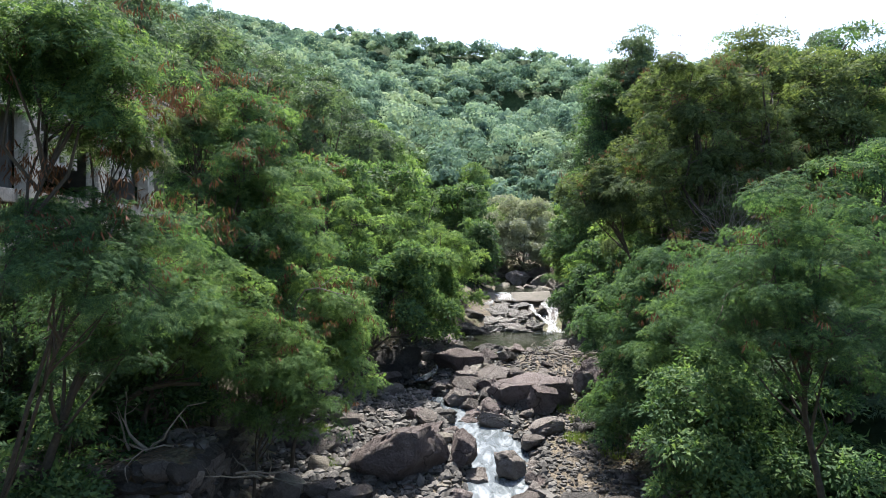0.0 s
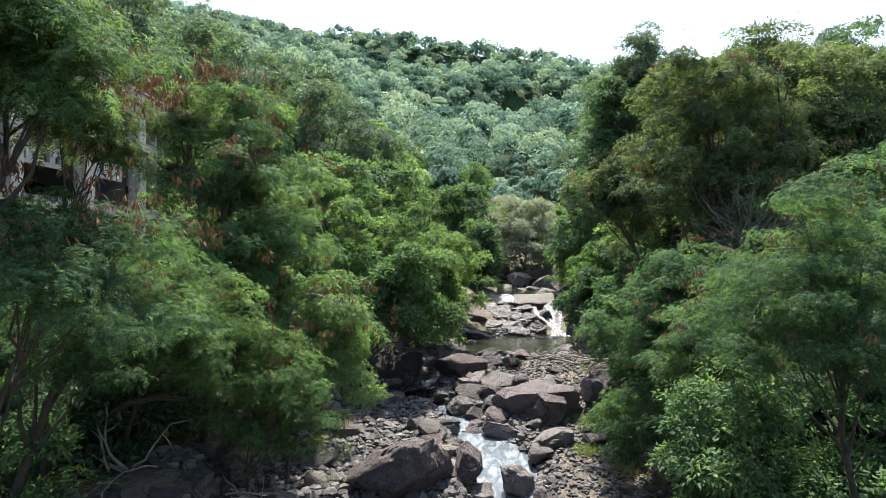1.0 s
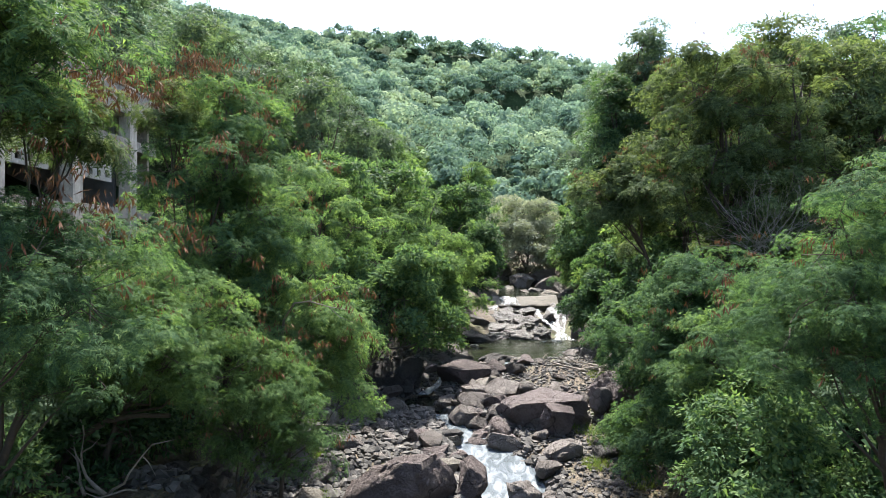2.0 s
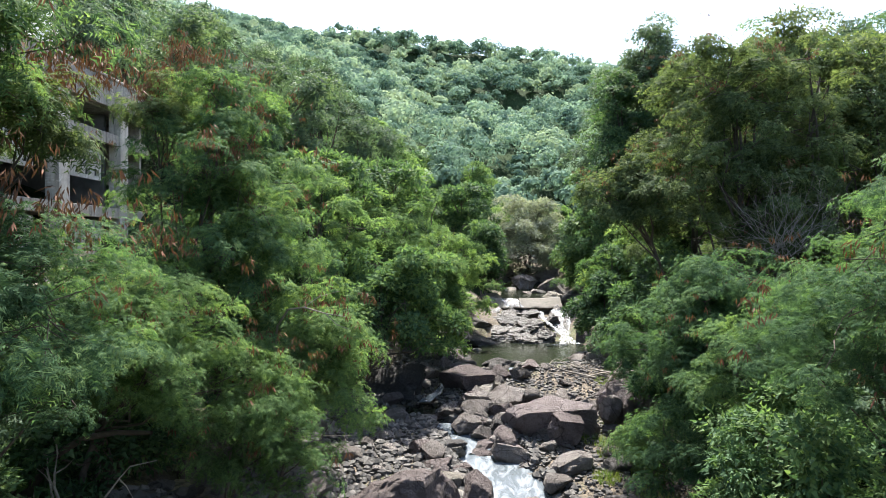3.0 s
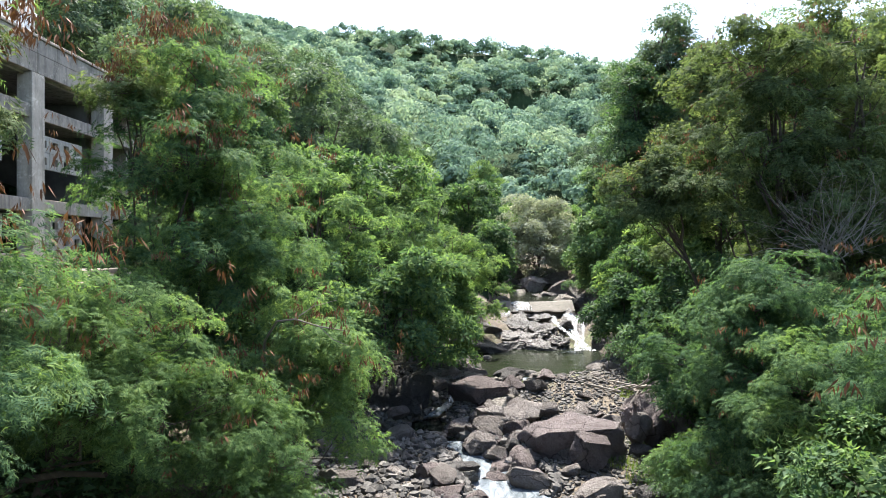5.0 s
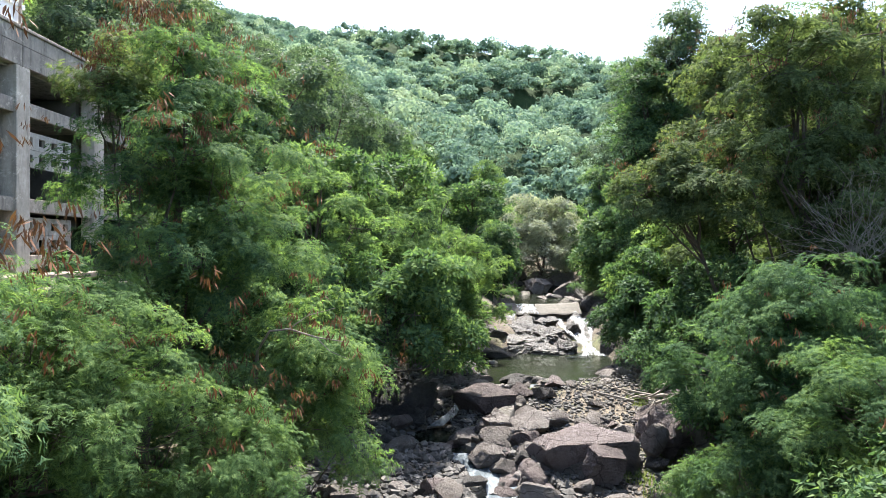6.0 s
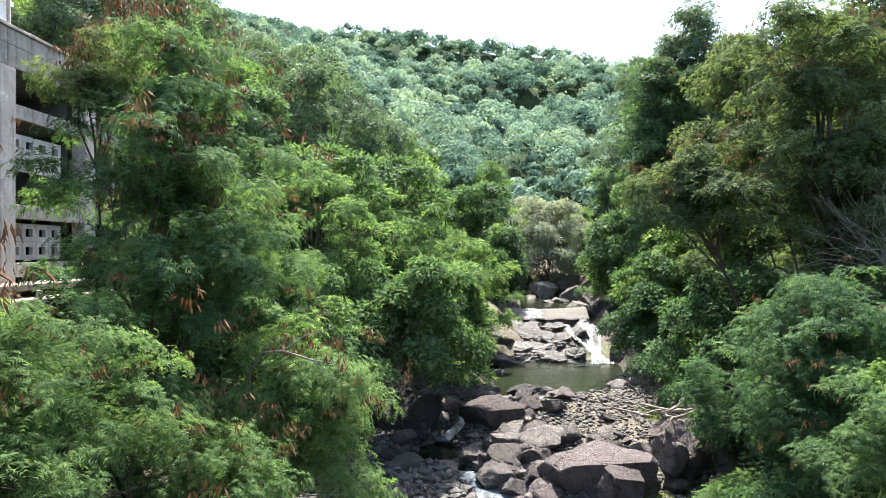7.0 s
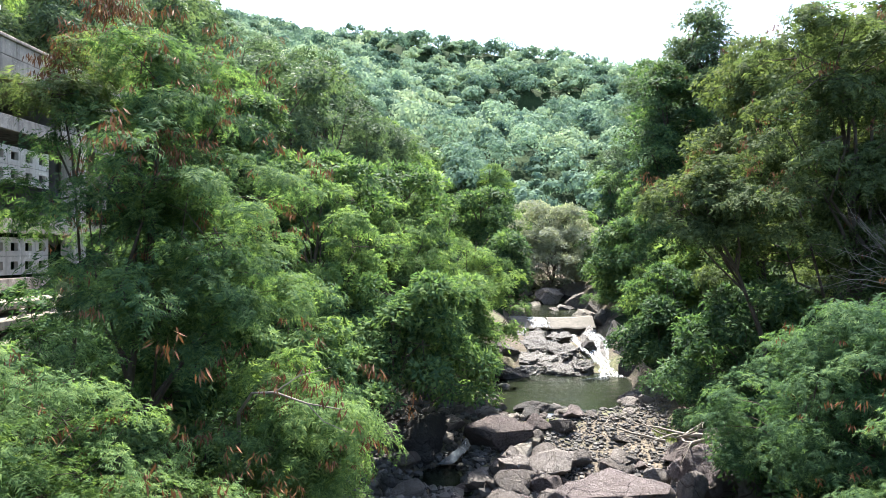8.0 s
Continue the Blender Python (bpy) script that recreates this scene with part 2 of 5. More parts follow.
# Plaster toned dark so that its colour carries the rooms' dimness.
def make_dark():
    m = Mat("interior_shade_plaster")
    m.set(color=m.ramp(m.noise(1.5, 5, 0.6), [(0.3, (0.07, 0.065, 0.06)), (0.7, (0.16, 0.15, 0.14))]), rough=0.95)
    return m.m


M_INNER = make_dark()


# ---- mesh helpers ----
def mesh_of(name, verts, faces, material, smooth=True):
    """A mesh from arrays; faces is an (n, 3) or (n, 4) array, or a list of such arrays."""
    me = bpy.data.meshes.new(name)
    groups = faces if isinstance(faces, list) else [faces]
    groups = [np.asarray(g, dtype=np.int32) for g in groups if len(g)]
    verts = np.asarray(verts, dtype=np.float32)
    sizes = np.concatenate([np.full(len(g), g.shape[1], dtype=np.int32) for g in groups])
    loops = np.concatenate([g.ravel() for g in groups])
    me.vertices.add(len(verts))
    me.vertices.foreach_set("co", verts.ravel())
    me.loops.add(len(loops))
    me.loops.foreach_set("vertex_index", loops)
    me.polygons.add(len(sizes))
    me.polygons.foreach_set("loop_start", np.concatenate([[0], np.cumsum(sizes)[:-1]]).astype(np.int32))
    me.polygons.foreach_set("use_smooth", np.full(len(sizes), smooth))
    me.update(calc_edges=True)
    me.validate()
    me.materials.append(material)
    return me


def bm_mesh(name, bm, material, smooth=False):
    me = bpy.data.meshes.new(name)
    bm.normal_update()
    bm.to_mesh(me)
    bm.free()
    for p in me.polygons:
        p.use_smooth = smooth
    me.materials.append(material)
    return me


def part(name, data, parent, label="", at=None):
    ob = new(name, data)
    ob.parent = parent
    if at is not None:
        ob.matrix_basis = at
    if label:
        ob["label"] = label
    return ob


def empty(name, x=0.0, y=0.0, z=0.0, turn=0.0):
    ob = new(name)
    ob.empty_display_size = 0.3
    ob.matrix_basis = pose(x, y, z, 0, 0, turn)
    return ob


def box(bm, x0, x1, y0, y1, z0, z1, bevel=0.0):
    made = bmesh.ops.create_cube(bm, size=1.0, matrix=Matrix.LocRotScale(((x0 + x1) / 2, (y0 + y1) / 2, (z0 + z1) / 2), None, (abs(x1 - x0), abs(y1 - y0), abs(z1 - z0))))
    if bevel:
        edges = list({e for v in made["verts"] for e in v.link_edges})
        bmesh.ops.bevel(bm, geom=edges, offset=bevel, segments=1, affect="EDGES")


def box_mesh(name, dims, material, bevel=0.012):
    bm = bmesh.new()
    box(bm, *dims, bevel=bevel)
    return bm_mesh(name, bm, material)


def tubes(paths, sides=7):
    """Verts and quads of tapered tubes; each path is a list of (x, y, z, radius)."""
    vs, fs, base = [], [], 0
    for path in paths:
        p = np.asarray(path, dtype=float)
        d = np.gradient(p[:, :3], axis=0)
        d /= np.linalg.norm(d, axis=1, keepdims=True) + 1e-9
        ref = np.where(np.abs(d[:, 2:3]) > 0.9, [[1.0, 0, 0]], [[0, 0, 1.0]])
        a = np.cross(d, ref)
        a /= np.linalg.norm(a, axis=1, keepdims=True) + 1e-9
        b = np.cross(d, a)
        ang = np.linspace(0, 2 * np.pi, sides, endpoint=False)
        ring = p[:, None, :3] + p[:, None, 3:4] * (a[:, None] * np.cos(ang)[None, :, None] + b[:, None] * np.sin(ang)[None, :, None])
        n = len(p)
        vs.append(ring.reshape(-1, 3))
        i, k = np.meshgrid(np.arange(n - 1), np.arange(sides), indexing="ij")
        q = np.stack([i * sides + k, i * sides + (k + 1) % sides, (i + 1) * sides + (k + 1) % sides, (i + 1) * sides + k], -1).reshape(-1, 4)
        fs.append(q + base)
        base += n * sides
    return np.concatenate(vs), np.concatenate(fs)


def fractal(x, y, scale, seed=0.0, octaves=4):
    """Cheap smooth noise on arrays, about -1 to 1."""
    x, y = np.asarray(x, dtype=float) / scale, np.asarray(y, dtype=float) / scale
    total, amp = np.zeros_like(x), 1.0
    for k in range(octaves):
        s = seed * 1.7 + k * 2.39
        total = total + amp * (np.sin(x * 1.9 + s + 1.3 * np.sin(y * 1.3 + s)) * np.cos(y * 2.1 - s * 0.7 + 1.1 * np.sin(x * 1.7 - s)))
        x, y, amp = x * 2.03 + 0.7, y * 2.03 - 0.4, amp * 0.5
    return total / 1.6


# ---- the lie of the land ----
def water_z(y):
    return np.interp(y, [-60, 10, 16, 18, 22, 25, 28, 30, 32, 38.6, 43, 50, 51, 60, 75, 110, 300], [-5, -1.5, -0.9, -0.7, -0.35, -0.1, 0.15, 0.5, 0.85, 0.85, 1.5, 1.9, 2.4, 2.6, 4.5, 11, 70])


def left_edge(y):
    return np.interp(y, [-60, 0, 18, 25, 30, 36, 45, 60, 110, 300], [-12, -7.5, -5.6, -4.6, -2.8, 0.3, 2.6, 4.0, 9, 20])


def right_edge(y):
    return np.interp(y, [-60, 0, 18, 25, 30, 36, 45, 60, 110, 300], [12, 8, 5.8, 6.2, 7, 7.2, 8.4, 10, 17, 40])


def ground_z(x, y):
    x, y = np.asarray(x, dtype=float), np.asarray(y, dtype=float)
    bed = water_z(y) - 0.05
    el, er = left_edge(y), right_edge(y)
    dl, dr = np.maximum(el - x, 0), np.maximum(x - er, 0)
    mid = (x - el) / np.maximum(er - el, 0.1)
    stream = np.interp(y, [-60, 14, 18, 20, 22, 24, 25.4, 26.2, 27, 28, 29.3, 30.5, 32, 34, 38, 45, 60, 110], [1.2, 1.3, 1.6, 1.9, 1.3, 0.75, 0.0, -0.9, -1.35, -1.1, -0.35, 0.1, 2.9, 3.3, 4.2, 6, 7.5, 13])
    width = np.interp(y, [0, 23, 25, 25.8, 26.4, 27.4, 28.4, 30, 31, 32, 38, 41, 60], [0.7, 0.65, 0.25, 0.2, 0.55, 0.6, 0.2, 0.1, 0.4, 2.1, 3.4, 2.0, 2.2])
    bank = np.clip((np.abs(x - stream) - width) / 0.6, 0, 1)
    bed = bed - 0.3 + 0.62 * bank + 0.10 * fractal(x, y, 1.7, 3.0) * (dl + dr < 2)
    left = np.interp(dl, [0, 0.7, 3, 8.7, 12, 19, 26, 46, 100, 200, 500], [0, 0.7, 2.0, 4.6, 7.0, 10.5, 13.5, 20, 36, 55, 90])
    right = np.interp(dr, [0, 0.7, 3, 8, 14, 20, 30, 50, 100, 200, 500], [0, 0.6, 1.5, 3.4, 5, 6.5, 9, 13, 20, 30, 60])
    z = bed + left + right + fractal(x, y, 14, 1.0) * np.clip((dl + dr) / 14, 0, 1) * 0.9
    az = x / np.maximum(y, 60)
    crest = 300 * np.interp(az, [-0.8, -0.4, -0.2, -0.13, 0, 0.1, 0.228, 0.35, 0.6, 0.9], [0.40, 0.36, 0.309, 0.324, 0.319, 0.309, 0.281, 0.245, 0.215, 0.21]) + 5 * fractal(x, y, 45, 5.0)
    far = np.interp(y, [0, 95, 140, 200, 250, 300, 360, 700, 3000], [-0.05, 0.09, 0.27, 0.56, 0.78, 1.0, 0.9, 0.6, 0.4]) * crest
    far = far + 11 * fractal(x, y, 42, 2.0, 3) * np.clip((y - 110) / 60, 0, 1) * np.clip((340 - y) / 60, 0, 1)
    flat = np.clip((-5.0 - x) / 0.25, 0, 1) * np.clip((y - 12.5) / 0.25, 0, 1) * np.clip((17.5 - y) / 2.5, 0, 1) * np.clip((x + 11) / 2, 0, 1)
    z = z * (1 - flat) + (1.6 + 0.05 * fractal(x, y, 1.1, 6.0)) * flat
    low = np.clip((-5.0 - x) / 1.0, 0, 1) * np.clip((12.4 - y) / 0.4, 0, 1) * np.clip((y - 4) / 3, 0, 1) * np.clip((x + 11) / 2, 0, 1)
    z = z * (1 - low) + np.minimum(z, 0.1) * low
    k = 4.0
    both = np.maximum(z, far) + np.log1p(np.exp(-np.abs(z - far) / k)) * k * np.clip((y - 70) / 40, 0, 1)
    return np.where(y > 70, both, z)


def gz(x, y):
    return float(ground_z(np.array([x]), np.array([y]))[0])


def build_ground():
    xs = np.concatenate([-np.geomspace(3000, 16, 46), np.arange(-15.5, 16, 0.4), np.geomspace(16, 3000, 46)])
    ys = np.concatenate([-np.geomspace(1500, 6, 24), np.arange(-5, 12, 0.8), np.arange(12, 46, 0.4), np.geomspace(46.5, 320, 90), np.geomspace(330, 4000, 24)])
    gx, gy = np.meshgrid(xs, ys)
    z = ground_z(gx, gy)
    nx, ny = len(xs), len(ys)
    i, j = np.meshgrid(np.arange(ny - 1), np.arange(nx - 1), indexing="ij")
    q = np.stack([i * nx + j, i * nx + j + 1, (i + 1) * nx + j + 1, (i + 1) * nx + j], -1).reshape(-1, 4)
    me = mesh_of("ground", np.stack([gx, gy, z], -1).reshape(-1, 3), q, M_SOIL)
    me.materials.append(M_UNDER)  # overgrown, away from the stream and its banks
    fx, fy = gx[:-1, :-1].ravel(), gy[:-1, :-1].ravel()
    wild = (fx < left_edge(fy) - np.where(fy > 48, 0.6, 3.0) - 1.2 * fractal(fx, fy, 3.0, 8.0)) | (fx > right_edge(fy) + 1.0 + fractal(fx, fy, 3.0, 9.0)) | (fy > 76)
    me.polygons.foreach_set("material_index", wild.astype(np.int32))
    ob = new("ground", me)
    tagged(ob, "brown soil and leaf litter of a steep wooded valley", "ground", kind="structure")


build_ground()


# ---- foliage ----
def rot_to(normals, spin):
    """Rotation matrices whose z axis is the normal, spun round it."""
    n = normals / (np.linalg.norm(normals, axis=1, keepdims=True) + 1e-9)
    ref = np.where(np.abs(n[:, 2:3]) > 0.95, [[1.0, 0, 0]], [[0, 0, 1.0]])
    a = np.cross(ref, n)
    a /= np.linalg.norm(a, axis=1, keepdims=True) + 1e-9
    b = np.cross(n, a)
    c, s = np.cos(spin)[:, None], np.sin(spin)[:, None]
    return np.stack([a * c + b * s, b * c - a * s, n], -1)


def frond_clump(rng, fronds, pairs, length, broad=0.66):
    """Feathery spray: arching fronds round a twig tip, each with pairs of narrow pinnae. Returns triangles (n, 3, 3)."""
    out = []
    for k in range(fronds):
        az = rng.uniform(0, 2 * np.pi)
        lift = rng.uniform(-0.25, 0.95)
        ln = length * rng.uniform(0.7, 1.25)
        d = np.array([np.cos(az) * np.cos(lift), np.sin(az) * np.cos(lift), np.sin(lift)])
        side = np.array([-np.sin(az), np.cos(az), 0])
        droop = rng.uniform(0.35, 0.9)
        start = d * length * rng.uniform(0.1, 0.75)
        for i in range(pairs):
            u = (i + 0.6) / pairs
            p = start + d * ln * u + np.array([0, 0, -droop * ln * u * u])
            along = d + np.array([0, 0, -2 * droop * u])
            along /= np.linalg.norm(along)
            pl = ln * 0.44 * (1 - 0.45 * u) * rng.uniform(0.8, 1.2)
            w = ln * broad / pairs
            for s in (-1, 1):
                v = side * s * rng.uniform(0.5, 1.0) + along * rng.uniform(0.2, 0.8) + np.array([0, 0, rng.uniform(-0.5, 0.2)])
                v /= np.linalg.norm(v)
                tip = p + v * pl
                out.append([p + along * w * 0.5, tip, p - along * w * 0.5])
    return np.array(out)


def leaf_clump(rng, leaves, radius, size, flat=0.6, three=False):
    """Broad leaves round a twig tip. Returns quads (n, 4, 3) or, for far trees, triangles."""
    d = rng.normal(size=(leaves, 3))
    d[:, 2] = np.abs(d[:, 2]) * 0.9 - 0.25
    d /= np.linalg.norm(d, axis=1, keepdims=True)
    c = d * radius * rng.uniform(0.35, 1.0, (leaves, 1)) ** 0.6
    c[:, 2] *= flat
    v = d * np.array([1, 1, 0.35]) + rng.normal(size=(leaves, 3)) * 0.4 + np.array([0, 0, -0.15])
    v /= np.linalg.norm(v, axis=1, keepdims=True)
    up = np.array([0, 0, 1.0]) + rng.normal(size=(leaves, 3)) * 0.45 + 0.5 * d
    s = np.cross(v, up)
    s /= np.linalg.norm(s, axis=1, keepdims=True) + 1e-9
    ln = size * rng.uniform(0.7, 1.3, (leaves, 1))
    w = ln * rng.uniform(0.30, 0.46, (leaves, 1)) * 0.5
    if three:
        return np.stack([c + s * w * 1.3, c + v * ln, c - s * w * 1.3], 1)
    mid = c + v * ln * 0.45
    return np.stack([c, mid + s * w, c + v * ln + np.array([0, 0, -0.12]) * ln, mid - s * w], 1)


def pod_clump(rng, pods, length):
    out = []
    for k in range(pods):
        c = np.array([rng.normal() * 0.04, rng.normal() * 0.04, rng.uniform(-0.04, 0.04)])
        v = np.array([rng.normal() * 0.33, rng.normal() * 0.33, -1.0])
        ln = length * rng.uniform(0.7, 1.2)
        a = rng.uniform(0, np.pi)
        s = np.array([np.cos(a), np.sin(a), 0]) * 0.012
        tip = c + v * ln
        out.append([c, c + v * ln * 0.4 + s, tip, c + v * ln * 0.4 - s])
    return np.array(out)


def spread(templates, centres, normals, scales, rng):
    """Copies of the clump templates at the centres, as one array of quads or triangles."""
    pick = rng.integers(0, len(templates), len(centres))
    rot = rot_to(normals, rng.uniform(0, 2 * np.pi, len(centres)))
    out = []
    for k, t in enumerate(templates):
        sel = pick == k
        if not sel.any():
            continue
        v = np.einsum("nij,qcj->nqci", rot[sel], t) * scales[sel][:, None, None, None] + centres[sel][:, None, None, :]
        out.append(v.reshape(-1, t.shape[1], 3))
    return np.concatenate(out)


def quad_mesh(name, quads, material):
    n = len(quads)
    return mesh_of(name, quads.reshape(-1, 3), np.arange(n * quads.shape[1]).reshape(n, -1), material, smooth=False)


RNG = np.random.default_rng(11)
T_NEAR = [frond_clump(RNG, 11, 6, 0.19) for _ in range(6)]
T_CLOSE = [frond_clump(RNG, 12, 6, 0.155, 0.6) for _ in range(6)]
T_FEATHER = [frond_clump(RNG, 9, 4, 0.30) for _ in range(6)]
T_BROAD = [leaf_clump(RNG, 64, 0.42, 0.14, 0.6, True) for _ in range(6)]
T_GLOSSY = [leaf_clump(RNG, 70, 0.36, 0.10, 0.6, True) for _ in range(5)]
T_WIDE = [leaf_clump(RNG, 84, 0.74, 0.21, 0.6, True) for _ in range(6)]
T_MID = [leaf_clump(RNG, 70, 0.56, 0.15, 0.6, True) for _ in range(6)]
T_SHRUB = [leaf_clump(RNG, 64, 0.40, 0.115, 0.6, True) for _ in range(5)]
T_THIN = [leaf_clump(RNG, 30, 0.55, 0.17, 0.7, True) for _ in range(4)]
T_POD = [pod_clump(RNG, 8, 0.125) for _ in range(4)]


def crown_points(rng, height, radius, low, count, lobes, lean=(0.0, 0.0), tuft=0.55):
    """Clump centres and outward directions over a crown of several uneven lobes; also the lobes themselves."""
    ls = []
    for k in range(lobes):
        a = k * 2.4 + rng.uniform(-0.5, 0.5)
        u = (k + 0.5) / lobes
        r = radius * rng.uniform(0.42, 0.60) * (1.05 - 0.3 * u)
        rr = (radius - 0.75 * r) * np.sqrt(np.clip(1.15 - u, 0.05, 1)) * rng.uniform(0.6, 1.05)
        z = low * height + (height * (1 - low) - 0.8 * r) * u ** 0.85
        ls.append((lean[0] + rr * np.cos(a), lean[1] + rr * np.sin(a), z, r))
    ls = np.array(ls)
    # tufts over the lobes, then clumps over the upper side of every tuft
    per = 9
    tufts = max(4, count // per)
    w = ls[:, 3] ** 2
    pick = rng.choice(lobes, tufts, p=w / w.sum())
    d = rng.normal(size=(tufts, 3))
    d[:, 2] = d[:, 2] + 0.2
    d /= np.linalg.norm(d, axis=1, keepdims=True)
    depth = np.where(rng.random(tufts) < 0.8, rng.uniform(0.8, 1.12, tufts), rng.uniform(0.3, 0.8, tufts))
    tc = ls[pick, :3] + d * (ls[pick, 3] * depth)[:, None] * np.array([1, 1, 0.85])
    rt = tuft * rng.uniform(0.6, 1.25, tufts)
    own = np.repeat(np.arange(tufts), per)
    e = rng.normal(size=(len(own), 3))
    e[:, 2] = np.abs(e[:, 2]) * 0.9 - 0.2
    e /= np.linalg.norm(e, axis=1, keepdims=True)
    c = tc[own] + e * (rt[own] * rng.uniform(0.5, 1.05, len(own)))[:, None] * np.array([1, 1, 0.45])
    n = e * 0.6 + d[own] * 0.25 + np.array([0, 0, 0.55])
    return c, n, ls, tc, d, pick


def bark_paths(rng, height, radius, low, ls, girth, tc, pick, twigs):
    axis = ls[:, :3].mean(axis=0)
    sway = rng.normal(size=(5, 2)) * 0.05 * radius
    up = np.linspace(0, 1, 5)
    reach = 0.82 * height
    stem = np.array([(axis[0] * u ** 1.5 + sway[i, 0] * (i > 0), axis[1] * u ** 1.5 + sway[i, 1] * (i > 0), -0.5 + (reach + 0.5) * u) for i, u in enumerate(up)])
    paths = [[(*p, girth * (1.25 - 1.05 * u)) for p, u in zip(stem, up)]]
    for l in ls:
        end = l[:3]
        z = min(max(height * low * rng.uniform(0.4, 0.8), end[2] - radius * rng.uniform(0.7, 1.3)), reach * 0.9)
        foot = np.array([np.interp(z, stem[:, 2], stem[:, k]) for k in range(3)])
        g = girth * rng.uniform(0.30, 0.50)
        m1 = foot * 0.6 + end * 0.4 + rng.normal(size=3) * 0.07 * radius + np.array([0, 0, -0.06 * radius])
        m2 = foot * 0.28 + end * 0.72 + rng.normal(size=3) * 0.06 * radius
        paths.append([(*foot, g * 1.1), (*m1, g * 0.8), (*m2, g * 0.55), (*end, g * 0.3)])
    for i in rng.choice(len(tc), min(twigs, len(tc)), replace=False):
        l = ls[pick[i]]
        a = l[:3] + rng.normal(size=3) * 0.12 * l[3]
        b = tc[i]
        m = (a + b) / 2 + rng.normal(size=3) * 0.10 * l[3]
        paths.append([(*a, girth * 0.15), (*m, girth * 0.10), (*b, girth * 0.05)])
    return paths


def tree_meshes(seed, height, radius, low, count, lobes, templates, leaf, girth, pods=0, twigs=60, scale=(0.9, 1.4), lean=(0.0, 0.0), tuft=0.55):
    """The meshes of one tree: trunk, crown and, where asked, hanging seed pods."""
    rng = np.random.default_rng(seed)
    c, n, ls, tc, d, pick = crown_points(rng, height, radius, low, count, lobes, lean, tuft)
    quads = spread(templates, c, n, rng.uniform(*scale, len(c)), rng)
    v, f = tubes(bark_paths(rng, height, radius, low, ls, girth, tc, pick, twigs), 6)
    made = {"trunk": mesh_of("trunk", v, f, M_BARK), "crown": quad_mesh("crown", quads, leaf)}
    if pods:
        top = np.argsort(-(tc[:, 2] + rng.normal(size=len(tc)) * 0.25 * height))[: max(4, int(len(tc) * 0.7))]
        top = top[d[top, 2] > 0.05]  # the pods ripen on the sunny outside
        sel = rng.choice(top, pods)
        at = tc[sel] + d[sel] * tuft * rng.uniform(1.0, 1.5, (pods, 1)) + rng.normal(size=(pods, 3)) * 0.18 + np.array([0, 0, 0.10])
        pq = spread(T_POD, at, np.tile([[0, 0, 1.0]], (pods, 1)) + rng.normal(size=(pods, 3)) * 0.2, rng.uniform(0.8, 1.25, pods), rng)
        made["seed_pod"] = quad_mesh("seed_pod", pq, M_POD)
    return made


def tree(meshes, x, y, turn, size, label, category="tree", name="tree", group="", z=None, tilt=0.0):
    top = empty(name)
    top.matrix_basis = pose(x, y, gz(x, y) - 0.1 if z is None else z, tilt, 0, turn) @ Matrix.Scale(size, 4)
    for key, me in meshes.items():
        ob = part(key, me, top, "dry reddish-brown hanging pods" if key == "seed_pod" else "")
        if key == "seed_pod":
            tagged(ob, kind="stuff")
    return tagged(top, label, category, group)


def bank_tree(seed, base, crown, radius, z0, z1, count, lobes, templates, leaf, label, group, pods=0, girth=0.11, twigs=70, scale=(0.9, 1.4), name="tree", category="tree", tuft=0.55):
    """A tree of its own shape: foot at base, crown centred over the point crown, from height z0 to z1."""
    g = gz(*base)
    height = z1 - g
    meshes = tree_meshes(seed, height, radius, max(0.03, (z0 - g + 0.3 * radius) / height), count, lobes, templates, leaf, girth, pods, twigs, scale, (crown[0] - base[0], crown[1] - base[1]), tuft)
    return tree(meshes, base[0], base[1], 0, 1.0, label, category, name, group, z=g)


